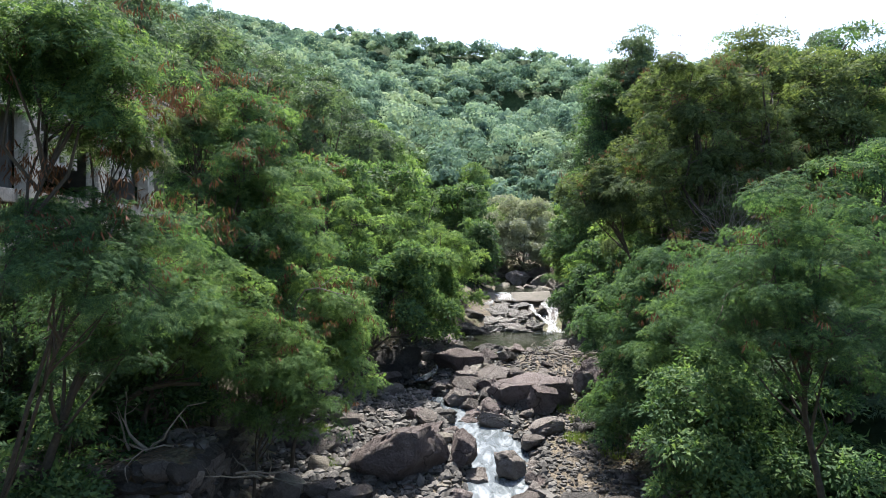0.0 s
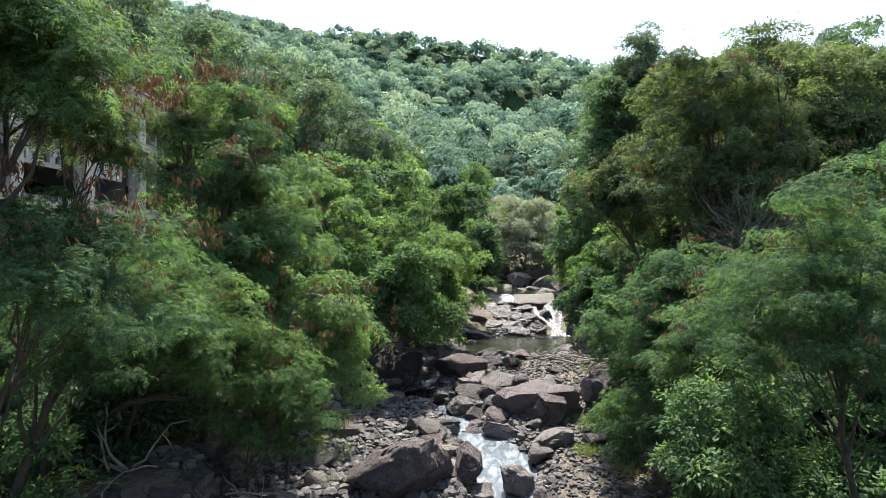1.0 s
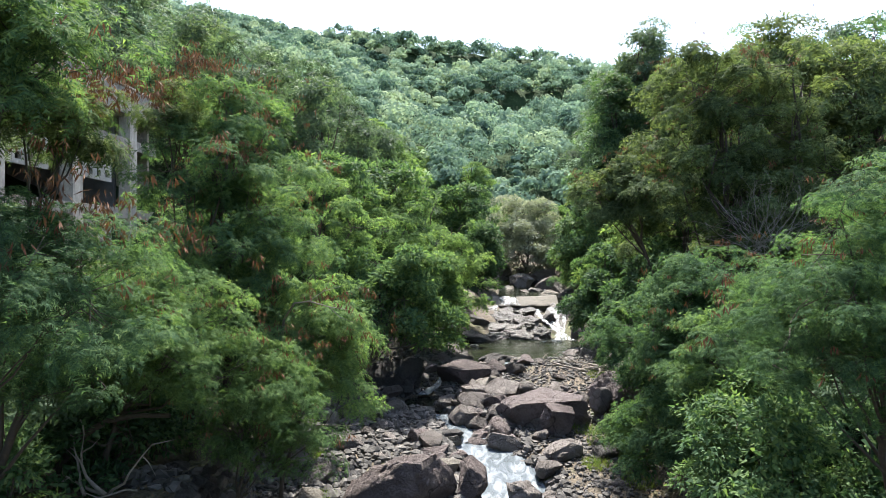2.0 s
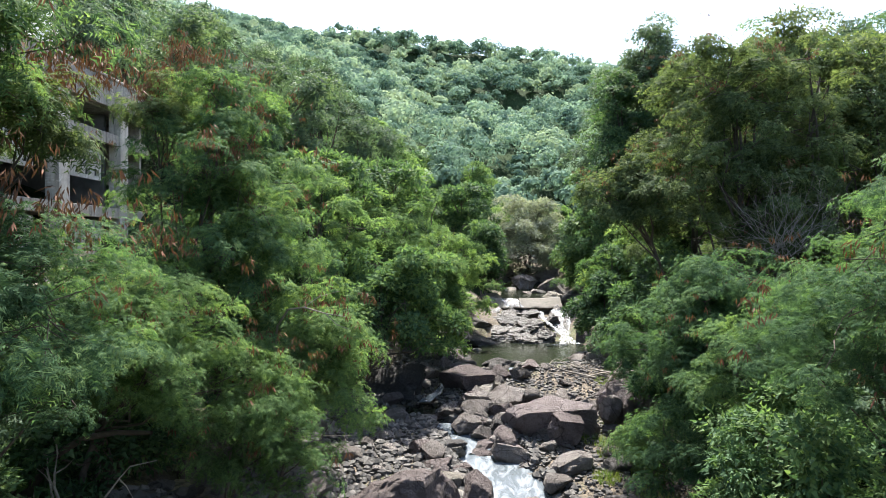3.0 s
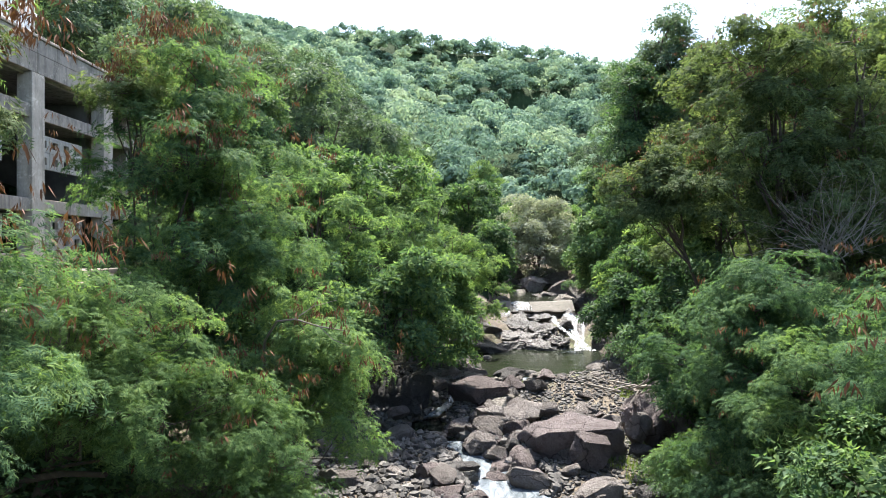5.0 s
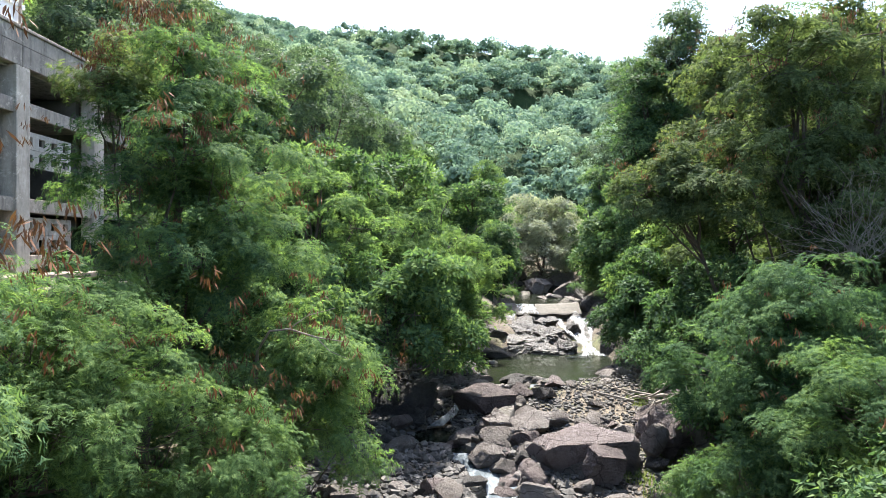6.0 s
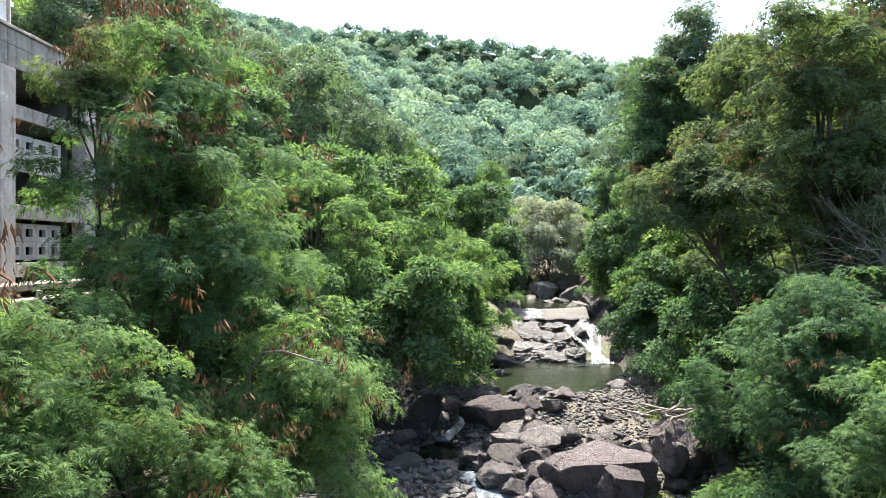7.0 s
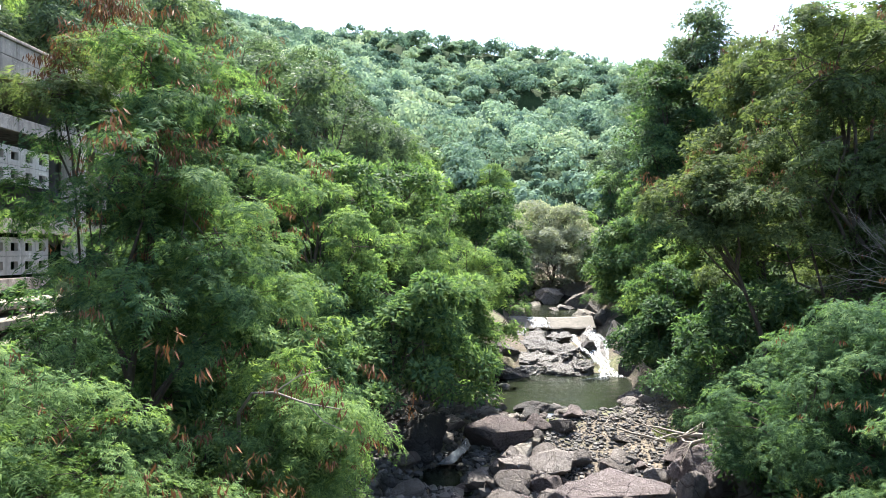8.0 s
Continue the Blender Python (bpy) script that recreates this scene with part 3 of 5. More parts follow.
# ---- woods on the far slopes ----
def far_woods():
    """Uneven crowns packed over the hillsides: each a cluster of flattened boughs at several heights, covered with leaf sprays."""
    rng = np.random.default_rng(5)
    n = 16000
    y = 88 + 232 * rng.random(n) ** 0.85
    x = (rng.random(n) * 1.18 - 0.66) * y
    cell, spots = {}, []
    for i in range(n):
        r = rng.uniform(2.2, 3.2) if rng.random() < 0.6 else rng.uniform(3.2, 4.8)
        k = (int(x[i] // 5.2), int(y[i] // 6.2))
        if k not in cell:
            cell[k] = 1
            spots.append((x[i], y[i], r))
    x, y, r = np.array(spots).T
    n = len(x)
    z = ground_z(x, y) + 0.3 * r + rng.uniform(-0.5, 2.6, n)
    tone = np.clip(rng.normal(0.5, 0.34, n), 0, 1)
    # boughs, the middle ones highest
    per = 7
    own = np.repeat(np.arange(n), per)
    m = len(own)
    a, d = rng.uniform(0, 6.28, m), np.tile(np.linspace(0.1, 0.95, per), n) * rng.uniform(0.8, 1.15, m)
    br = r[own] * rng.uniform(0.30, 0.58, m)
    at = np.stack([x[own] + r[own] * d * np.cos(a), y[own] + r[own] * d * np.sin(a), z[own] + r[own] * (0.85 - 0.75 * d ** 1.5) * rng.uniform(0.6, 1.3, m)], -1)
    size = np.stack([br * rng.uniform(0.8, 1.25, m), br * rng.uniform(0.8, 1.25, m), br * rng.uniform(0.5, 0.9, m)], -1)
    # the sprays over every bough
    many = np.where(y[own] < 150, 72, 50)
    who = np.repeat(np.arange(m), many)
    t = len(who)
    e = rng.normal(size=(t, 3))
    e[:, 2] = np.abs(e[:, 2]) * 1.1 - 0.35
    e /= np.linalg.norm(e, axis=1, keepdims=True)
    c = at[who] + e * size[who] * rng.uniform(0.75, 1.28, (t, 1))
    rot = rot_to(e + np.array([0, 0, 0.25]) + rng.normal(size=(t, 3)) * 0.3, rng.uniform(0, 6.28, t))
    s = (np.where(y[own[who]] < 150, 0.58, 0.86) * rng.uniform(0.6, 1.3, t))[:, None, None]
    leaf = np.array([[-0.42, -0.3, 0], [0.48, -0.25, 0.05], [0.05, 0.62, -0.1]])
    me = quad_mesh("far_woods", np.einsum("nij,kj->nki", rot, leaf) * s + c[:, None], M_HAZY_HILL)
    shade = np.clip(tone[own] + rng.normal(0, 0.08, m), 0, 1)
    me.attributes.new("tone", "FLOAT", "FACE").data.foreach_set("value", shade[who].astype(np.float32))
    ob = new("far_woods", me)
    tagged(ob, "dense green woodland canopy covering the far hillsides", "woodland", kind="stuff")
    return n, t


print("far woods", far_woods())

# ---- trees along the banks ----
LEFT, RIGHT = "trees of the near bank by the building", "trees of the bank facing the building"
POD = "feathery-leaved tree with brown hanging pods on the bank"
FEA = "feathery bright green tree on the stream bank"
BRO = "leafy green broadleaf tree crowding the stream bank"
bank_tree(21, (-7.6, 9.0), (-5.9, 9.5), 1.7, 7.9, 9.7, 560, 9, T_NEAR, M_FEATHER, POD, LEFT, 60, 0.07)
bank_tree(22, (-7.9, 11.0), (-5.7, 10.9), 1.1, 7.3, 8.5, 120, 7, T_NEAR, M_OLIVE, POD, LEFT, 130, 0.05)
bank_tree(71, (-7.9, 10.9), (-5.5, 10.0), 1.6, 4.9, 6.9, 560, 8, T_CLOSE, M_FEATHER, POD, LEFT, 170, 0.05)
bank_tree(23, (-7.9, 11.9), (-6.7, 12.2), 1.7, 3.5, 5.8, 560, 9, T_CLOSE, M_FEATHER, POD, LEFT, 60)
# Added dense dark-leaved tree that hides pale ground and casts shade here.
bank_tree(72, (-9.8, 14.8), (-9.6, 14.6), 2.4, 2.6, 7.2, 420, 10, T_FEATHER, M_DARKLEAF, "dark feathery tree added below the building to deepen the shade", LEFT, 0, 0.09)
bank_tree(24, (-7.0, 14.6), (-5.6, 14.5), 2.0, 2.9, 6.1, 860, 10, T_CLOSE, M_LIME, POD, LEFT, 110, 0.06)
bank_tree(25, (-6.7, 18.5), (-5.8, 18.6), 2.45, 4.6, 10.8, 1450, 17, T_NEAR, M_FEATHER, "tall feathery tree with red-brown pods at its top", LEFT, 420, 0.095)
bank_tree(78, (-7.4, 19.0), (-7.2, 18.5), 0.95, 8.7, 10.5, 90, 6, T_NEAR, M_OLIVE, "slender tree top heavy with red-brown pods", LEFT, 150, 0.05, 30)
pod_tree = bank_tree(26, (-4.4, 18.2), (-3.2, 18.0), 1.6, 2.0, 5.3, 595, 8, T_NEAR, M_LIME, POD, LEFT, 130, 0.055)
v, f = tubes([[(0.7, -1.2, 4.35, 0.020), (1.1, -1.45, 4.42, 0.017), (1.6, -1.6, 4.30, 0.013), (2.1, -1.6, 4.22, 0.006)],
              [(1.1, -1.45, 4.42, 0.013), (1.45, -1.5, 4.66, 0.009), (1.9, -1.45, 4.78, 0.004)],
              [(1.6, -1.6, 4.30, 0.010), (1.85, -1.7, 4.08, 0.007), (2.2, -1.75, 3.95, 0.003)],
              [(1.45, -1.5, 4.66, 0.007), (1.6, -1.6, 4.88, 0.003)],
              [(0.7, -1.2, 4.35, 0.022), (0.3, -0.6, 3.9, 0.028), (0.1, 0.0, 3.2, 0.035)]], 6)
part("dead_branch", mesh_of("dead_branch", v + np.array([0, 0, 4.9 - 4.35 - gz(-4.4, 18.2)]), f, M_DEAD), pod_tree, "bare bleached branch sticking out of the leaves")
bank_tree(27, (-4.8, 15.7), (-3.9, 15.2), 1.5, 1.5, 4.1, 660, 9, T_CLOSE, M_LIME, POD, LEFT, 70, 0.045)
bank_tree(28, (-8.6, 20.5), (-8.4, 20.5), 2.2, 2.2, 6.0, 240, 8, T_FEATHER, M_FEATHER, FEA, LEFT)
bank_tree(63, (-6.6, 20.8), (-6.2, 20.8), 2.1, 2.4, 7.2, 380, 9, T_FEATHER, M_FEATHER, FEA, LEFT)
bank_tree(64, (-8.8, 17.4), (-8.4, 17.4), 1.9, 2.2, 5.4, 210, 8, T_FEATHER, M_FEATHER, FEA, LEFT)
bank_tree(29, (-5.4, 22.5), (-5.0, 22.5), 2.3, 1.5, 6.2, 379, 9, T_FEATHER, M_FEATHER, FEA, LEFT)
bank_tree(30, (-6.0, 30.0), (-5.4, 30.0), 2.7, 3.0, 10.2, 482, 10, T_FEATHER, M_LIME, FEA, LEFT)
bank_tree(31, (-3.6, 27.0), (-2.2, 27.5), 2.5, 1.6, 6.4, 420, 10, T_BROAD, M_FEATHER, BRO, LEFT)
bank_tree(32, (-2.2, 33.0), (-0.6, 33.0), 1.8, 1.5, 6.2, 330, 9, T_BROAD, M_LIME, BRO, LEFT)
bank_tree(33, (-9.0, 25.5), (-8.6, 25.5), 2.7, 3.4, 8.4, 280, 9, T_FEATHER, M_FEATHER, FEA, LEFT)
bank_tree(41, (-3.4, 36.5), (-3.0, 36.0), 2.8, 3.0, 9.4, 436, 10, T_FEATHER, M_LIME, FEA, LEFT)
bank_tree(42, (-0.2, 40.0), (0.4, 40.0), 2.6, 2.2, 8.6, 390, 9, T_FEATHER, M_LIME, FEA, LEFT)
bank_tree(34, (7.6, 12.6), (6.6, 12.3), 2.2, 3.3, 7.4, 1200, 13, T_CLOSE, M_FEATHER, POD, RIGHT, 110, 0.07)
bank_tree(35, (6.4, 14.5), (5.85, 14.3), 1.65, 0.2, 3.65, 480, 9, T_GLOSSY, M_BROAD, "glossy broadleaf shrub hanging over the stream bank", RIGHT, 0, 0.08, 40)
bank_tree(75, (6.3, 18.4), (5.7, 18.0), 1.3, 0.3, 2.7, 300, 7, T_NEAR, M_FEATHER, "low feathery bush at the foot of the bank", RIGHT, 0, 0.05, 30)
bank_tree(76, (5.9, 21.2), (5.4, 20.9), 0.95, 0.1, 1.5, 150, 6, T_NEAR, M_LIME, "small pale green bush on the gravel", RIGHT, 0, 0.03, 20)
bank_tree(36, (8.2, 20.2), (6.7, 19.9), 2.3, 2.2, 6.4, 1100, 12, T_NEAR, M_FEATHER, "feathery-leaved tree leaning out over the stream bed", RIGHT, 20)
bank_tree(37, (9.4, 28.4), (8.8, 28.2), 2.3, 1.8, 6.4, 360, 9, T_BROAD, M_BROAD, BRO, RIGHT)
bank_tree(49, (14.0, 27.0), (13.8, 27.0), 3.8, 4.0, 14.8, 900, 13, T_FEATHER, M_OLIVE, "large spreading tree with rusty seed heads", RIGHT, 60, 0.14)
bank_tree(50, (20.5, 42.0), (20.0, 42.0), 4.4, 7.0, 20.6, 640, 13, T_MID, M_BROAD, BRO, RIGHT, 0, 0.22, tuft=1.0)
bank_tree(51, (28.0, 45.0), (28.0, 45.0), 4.4, 8.0, 22.0, 520, 12, T_MID, M_DARKLEAF, BRO, RIGHT, 0, 0.22, tuft=1.0)
bank_tree(52, (1.6, 53.0), (2.6, 53.0), 2.4, 2.6, 8.0, 200, 9, T_WIDE, M_BROAD, BRO, LEFT, 0, 0.15, tuft=0.8)
bank_tree(53, (11.6, 50.0), (10.6, 50.0), 2.5, 2.4, 9.0, 260, 9, T_WIDE, M_BROAD, BRO, RIGHT, 0, 0.15, tuft=0.8)
bank_tree(54, (12.8, 62.0), (12.4, 62.0), 2.4, 3.0, 8.5, 180, 9, T_WIDE, M_BROAD, BRO, RIGHT, 0, 0.15, tuft=0.8)
bank_tree(55, (3.0, 61.0), (3.4, 61.0), 2.2, 3.2, 7.5, 170, 9, T_WIDE, M_BROAD, BRO, LEFT, 0, 0.15, tuft=0.8)
bank_tree(56, (13.0, 19.0), (13.0, 19.0), 3.0, 2.4, 9.5, 413, 10, T_FEATHER, M_FEATHER, FEA, RIGHT, 0, 0.15)
bank_tree(57, (17.5, 25.0), (17.5, 25.0), 3.4, 3.0, 12.0, 300, 11, T_FEATHER, M_FEATHER, FEA, RIGHT, 0, 0.15)
bank_tree(58, (21.6, 33.0), (21.2, 33.0), 3.9, 6.0, 17.6, 560, 13, T_MID, M_BROAD, BRO, RIGHT, 0, 0.18, tuft=1.0)
bank_tree(79, (18.8, 29.6), (18.4, 29.4), 3.4, 5.0, 15.8, 480, 12, T_MID, M_OLIVE, BRO, RIGHT, 30, 0.16, tuft=0.9)
bank_tree(80, (7.4, 16.8), (6.5, 16.4), 1.5, 2.2, 5.0, 460, 9, T_CLOSE, M_FEATHER, "feathery pale green tree low over the bank", RIGHT, 30, 0.05, 40)
bank_tree(38, (10.8, 26.6), (10.4, 26.6), 3.7, 5.0, 14.6, 1500, 16, T_FEATHER, M_OLIVE, "large spreading tree with rusty seed heads", RIGHT, 220, 0.15)
bank_tree(73, (9.4, 27.2), (6.5, 26.3), 1.9, 7.2, 9.5, 380, 9, T_FEATHER, M_OLIVE, "low tree with rusty seed heads leaning out over the stream", RIGHT, 90, 0.09)
bank_tree(39, (10.6, 41.0), (9.8, 40.6), 2.6, 2.0, 11.2, 552, 11, T_FEATHER, M_FEATHER, FEA, RIGHT)
bank_tree(40, (8.6, 34.4), (8.0, 34.4), 2.0, 1.6, 6.6, 340, 9, T_BROAD, M_BROAD, BRO, RIGHT)
bank_tree(43, (14.6, 46.0), (14.0, 45.2), 3.6, 8.0, 21.8, 760, 14, T_MID, M_DARKLEAF, "tall dark green tree standing above the others", RIGHT, 0, 0.25, tuft=1.0)
bank_tree(74, (12.0, 45.0), (11.4, 44.4), 2.4, 8.0, 17.9, 420, 10, T_MID, M_BROAD, "dark green tree beside the tallest one", RIGHT, 0, 0.2, tuft=0.9)
bank_tree(44, (15.4, 33.0), (14.9, 32.6), 3.7, 6.0, 17.0, 900, 14, T_MID, M_OLIVE, BRO, RIGHT, 60, 0.2, tuft=0.9)
bank_tree(77, (13.8, 37.4), (13.2, 37.0), 2.8, 7.0, 17.2, 520, 12, T_MID, M_OLIVE, BRO, RIGHT, 30, 0.18, tuft=0.9)
bank_tree(45, (9.6, 20.6), (9.6, 20.6), 2.3, 1.8, 5.6, 413, 9, T_FEATHER, M_FEATHER, FEA, RIGHT)
# The dark leaf colour here paints a shaded backdrop behind the near bank tree.
bank_tree(46, (10.5, 16.5), (10.2, 16.5), 2.6, 1.0, 6.4, 413, 9, T_FEATHER, M_DARKLEAF, FEA, RIGHT)
bank_tree(47, (15.0, 58.0), (14.5, 57.5), 4.0, 7.0, 21.5, 420, 12, T_MID, M_DARKLEAF, BRO, RIGHT, 0, 0.22, tuft=1.0)
bank_tree(48, (8.4, 67.0), (7.7, 67.0), 5.0, 2.8, 11.8, 1500, 14, T_THIN, M_GREYLEAF, "sparse greyish tree above the upper stream", RIGHT, 0, 0.12, 90)

P_BU = tree_meshes(33, 8.5, 3.6, 0.10, 160, 10, T_WIDE, M_BROAD, 0.17, 0, 6, (0.9, 1.4), tuft=1.0)
P_BV = tree_meshes(36, 7.5, 3.2, 0.08, 150, 9, T_WIDE, M_BROAD, 0.15, 0, 6, (0.9, 1.4), tuft=0.9)
P_BW = tree_meshes(37, 8.0, 3.0, 0.10, 150, 9, T_WIDE, M_LIME, 0.15, 0, 6, (0.9, 1.3), tuft=0.9)
P_DA = tree_meshes(61, 9.5, 3.9, 0.08, 300, 12, T_MID, M_DARKLEAF, 0.16, 0, 8, (0.9, 1.3), tuft=0.85)
P_DB = tree_meshes(62, 8.5, 3.6, 0.08, 280, 11, T_MID, M_DARKLEAF, 0.15, 0, 8, (0.9, 1.3), tuft=0.8)
P_SH = tree_meshes(34, 2.2, 1.5, 0.05, 81, 6, T_SHRUB, M_BROAD, 0.05, 0, 8)
P_SI = tree_meshes(38, 2.4, 1.4, 0.05, 81, 6, T_FEATHER, M_FEATHER, 0.05, 0, 8)


def slope_trees():
    """Trees on both valley sides from banks to far woods; unseen ones cut skylight."""
    rng = np.random.default_rng(8)
    kinds = [P_BU, P_BW, P_BV, P_BW]
    spots = [(15.5, 34), (16, 46), (15, 58), (8.5, 68), (-5.5, 30), (0, 40), (-3, 36.5), (10, 41)]
    tries, made = 0, 0
    for x, y in ((6.0, 76.0), (10.5, 79.0), (13.5, 75.0), (8.0, 84.0), (3.0, 80.0), (12.5, 86.0), (4.5, 88.0), (4.6, 70.5), (1.0, 71.0), (-2.0, 64.0), (13.0, 56.0), (12.6, 46.0), (14.0, 40.0), (0.0, 97.0), (-4.0, 99.0), (3.5, 101.0), (-1.5, 108.0)):
        spots.append((x, y))
        tree(kinds[1 + len(spots) % 3], x, y, 47 * len(spots), 0.75, "green tree in the wood at the valley's head", group="woodland trees of the valley sides")
    for x, y in ((-14.5, 37.5), (-18.5, 39.5), (-23, 42), (-12.5, 43.5), (-17.5, 46), (-26, 48), (-9.0, 40.5), (-9, 48.5), (-14, 52), (-21, 52), (-29, 55), (-5.5, 44), (-24, 37.5), (-31, 46), (-8.0, 53.5), (-12.0, 57.0), (-17.0, 60.0), (-5.0, 57.0)):
        spots.append((x, y))
        tree((P_DA, P_DA, P_DB)[len(spots) % 3], x, y, 61 * len(spots), (1.12, 0.95, 1.2)[len(spots) % 3], "dark green tree on the slope above the building", group="woodland trees of the valley sides")
    # Added out of view, to block sky light from the near trees.
    for x, y in ((-8.5, -5.0), (-13.0, -8.5), (-6.5, -11.0), (-12.0, -16.0), (8.5, -5.5), (13.5, -3.0), (6.5, -11.5), (12.0, -12.0), (0.5, -19.0), (-16.0, -1.0), (17.0, 4.0)):
        spots.append((x, y))
        tree((P_DA, P_DB)[len(spots) % 2], x, y, 71 * len(spots), 1.25, "unseen tree behind the camera, added to cut sky light", group="woodland trees of the valley sides")
    while made < 104 and tries < 9000:
        tries += 1
        y = rng.uniform(30, 104)
        left = rng.random() < 0.52
        d = rng.uniform(1.5, 62) if left else rng.uniform(2.5, 45)
        x = float(left_edge(y)) - d if left else float(right_edge(y)) + d
        if abs(x) > 0.74 * y + 4 or (x < -11.5 and y < 35):
            continue
        gap = 2.7 + y * 0.022
        if any((x - a) ** 2 + (y - b) ** 2 < gap * gap for a, b in spots):
            continue
        spots.append((x, y))
        made += 1
        k = kinds[int(rng.integers(0, 4))]
        tree(k, x, y, rng.uniform(0, 360), rng.uniform(0.62, 1.05) * (1.18 if left else 1.0), "green tree in the wood on the valley side", group="woodland trees of the valley sides")
    return made


print("slope trees", slope_trees())


def bank_shrubs():
    rng = np.random.default_rng(9)
    for k in range(62):
        y = rng.uniform(9, 48)
        left = k % 2 == 0
        d = rng.uniform(0.4, 5)
        if k > 44:
            y = rng.uniform(50, 74)
        elif 14 <= k < 26 and not left:
            y, d = rng.uniform(17, 30), rng.uniform(0.3, 2.2)
        elif k < 14:
            y, d = rng.uniform(9.5, 15.5), rng.uniform(-0.6, 3.2)
            if left:
                continue
        x = float(left_edge(y)) - d if left else float(right_edge(y)) + d
        tree(P_SH if k % 3 else P_SI, x, y, rng.uniform(0, 360), rng.uniform(0.6, 1.2), "low green shrub on the bank", "shrub", "shrub", "shrubs of the banks")


bank_shrubs()


def undergrowth():
    """Low bushes that close the gaps under the trees."""
    rng = np.random.default_rng(19)
    spots = [(-9.2, 12.2), (-8.0, 13.4), (-8.8, 10.6), (-7.4, 12.6), (-10.2, 13.6), (-9.6, 16.0), (-8.0, 16.4), (9.6, 18.2)]
    spots += [(float(right_edge(y)) + d, y) for y, d in zip(np.linspace(17, 31, 15), rng.uniform(1.2, 5.0, 15))]
    spots += [(float(left_edge(y)) - d, y) for y, d in zip(np.linspace(18, 32, 13), rng.uniform(1.0, 5.0, 13))]
    for k, (x, y) in enumerate(spots):
        tree(P_SI if k % 3 else P_SH, x, y, rng.uniform(0, 360), rng.uniform(0.7, 1.15), "low green bush growing under the trees", "bush", "bush", "bushes under the trees")


undergrowth()


# ---- rocks ----
def rock_mesh(name, seed, level, material, cuts=14, rough=0.075, flats=()):
    """A boulder that fills the box from -1 to 1: a ball cut by random planes, with crisp edges, then roughened and chipped."""
    rng = np.random.default_rng(seed)
    bm = bmesh.new()
    bmesh.ops.create_icosphere(bm, subdivisions=level, radius=1.25)
    v = np.array([p.co[:] for p in bm.verts])
    planes = [(np.array(n, dtype=float), d) for n, d in flats]
    planes += [(rng.normal(size=3), rng.uniform(0.55, 0.88)) for k in range(cuts)]
    for n, d in planes:
        n = n / np.linalg.norm(n)
        over = np.maximum(v @ n - d, 0)
        v = v - over[:, None] * n
    off = Vector(rng.uniform(0, 50, 3))
    for i, p in enumerate(bm.verts):
        q = Vector(v[i])
        a = noise.noise(q * 1.6 + off) * rough * 1.4 + noise.noise(q * 4.5 + off) * rough * 0.7
        if level > 3:
            a += noise.noise(q * 11.0 + off) * rough * 0.35 - 0.05 * max(0.0, 0.12 - abs(noise.noise(q * 2.3 + off * 2))) / 0.12
        p.co = q * (1 + a)
    lo = Vector([min(p.co[k] for p in bm.verts) for k in range(3)])
    hi = Vector([max(p.co[k] for p in bm.verts) for k in range(3)])
    for p in bm.verts:
        p.co = Vector([2 * (p.co[k] - lo[k]) / (hi[k] - lo[k]) - 1 for k in range(3)])
    me = bm_mesh(name, bm, material, smooth=True)
    me.set_sharp_from_angle(angle=radians(28))
    return me


ROCKS = [rock_mesh("rock", 100 + k, 3, m) for k, m in enumerate([M_ROCK, M_ROCK, M_REDROCK, M_ROCK, M_DARKROCK, M_REDROCK, M_ROCK, M_BUFFROCK])]


def boulder(x, y, z, sx, sy, sz, turn, seed, material, label, tip=0.0, cuts=13, rough=0.08, flats=()):
    ob = new("boulder", rock_mesh("boulder", seed, 5, material, cuts, rough, flats))
    ob.matrix_basis = pose(x, y, z, tip, tip * 0.4, turn) @ Matrix.Diagonal((sx, sy, sz, 1))
    return tagged(ob, label, "boulder", "large boulders of the stream bed")


boulder(-1.2, 18.3, -0.25, 1.55, 1.05, 1.38, 12, 88, M_REDROCK, "large brown boulder with a peaked top and leaf litter", 12)
boulder(0.55, 19.0, -0.05, 0.55, 0.52, 0.58, 40, 2, M_REDROCK, "rounded red-brown boulder beside the stream")
boulder(2.0, 18.6, -0.4, 0.50, 0.45, 0.46, 10, 3, M_ROCK, "pale angular boulder standing in the stream")
boulder(3.35, 24.3, 0.56, 1.72, 0.9, 0.62, -5, 71, M_REDROCK, "huge flat-topped purplish boulder tilted across the stream bed", 3, 4, 0.06, [((-0.12, -0.12, 1), 0.42), ((0.1, -1, -0.12), 0.5), ((1, -0.25, 0.1), 0.85), ((-1, -0.5, -0.2), 0.8), ((0, 0, -1), 0.5)])
boulder(3.65, 23.1, 0.5, 0.55, 0.46, 0.5, 12, 5, M_REDROCK, "squarish brown boulder below the flat rock", 4, 4, 0.06, [((0.1, -0.2, 1), 0.6), ((-0.15, -1, 0.1), 0.6), ((1, -0.2, 0), 0.7), ((-1, -0.2, 0.1), 0.7)])
boulder(5.4, 24.4, 0.75, 0.42, 0.42, 0.6, 15, 20, M_ROCK, "upright grey-brown rock beside the flat boulder")
boulder(6.7, 27.4, 0.9, 1.2, 0.85, 0.55, 20, 21, M_REDROCK, "fractured red-brown slab at the foot of the bank")
boulder(5.9, 26.0, 0.75, 0.6, 0.5, 0.5, 50, 25, M_REDROCK, "broken brown rock at the foot of the bank")
boulder(6.5, 25.3, 0.95, 0.95, 0.8, 0.78, 25, 91, M_REDROCK, "blocky red-brown rock of the raised bank")
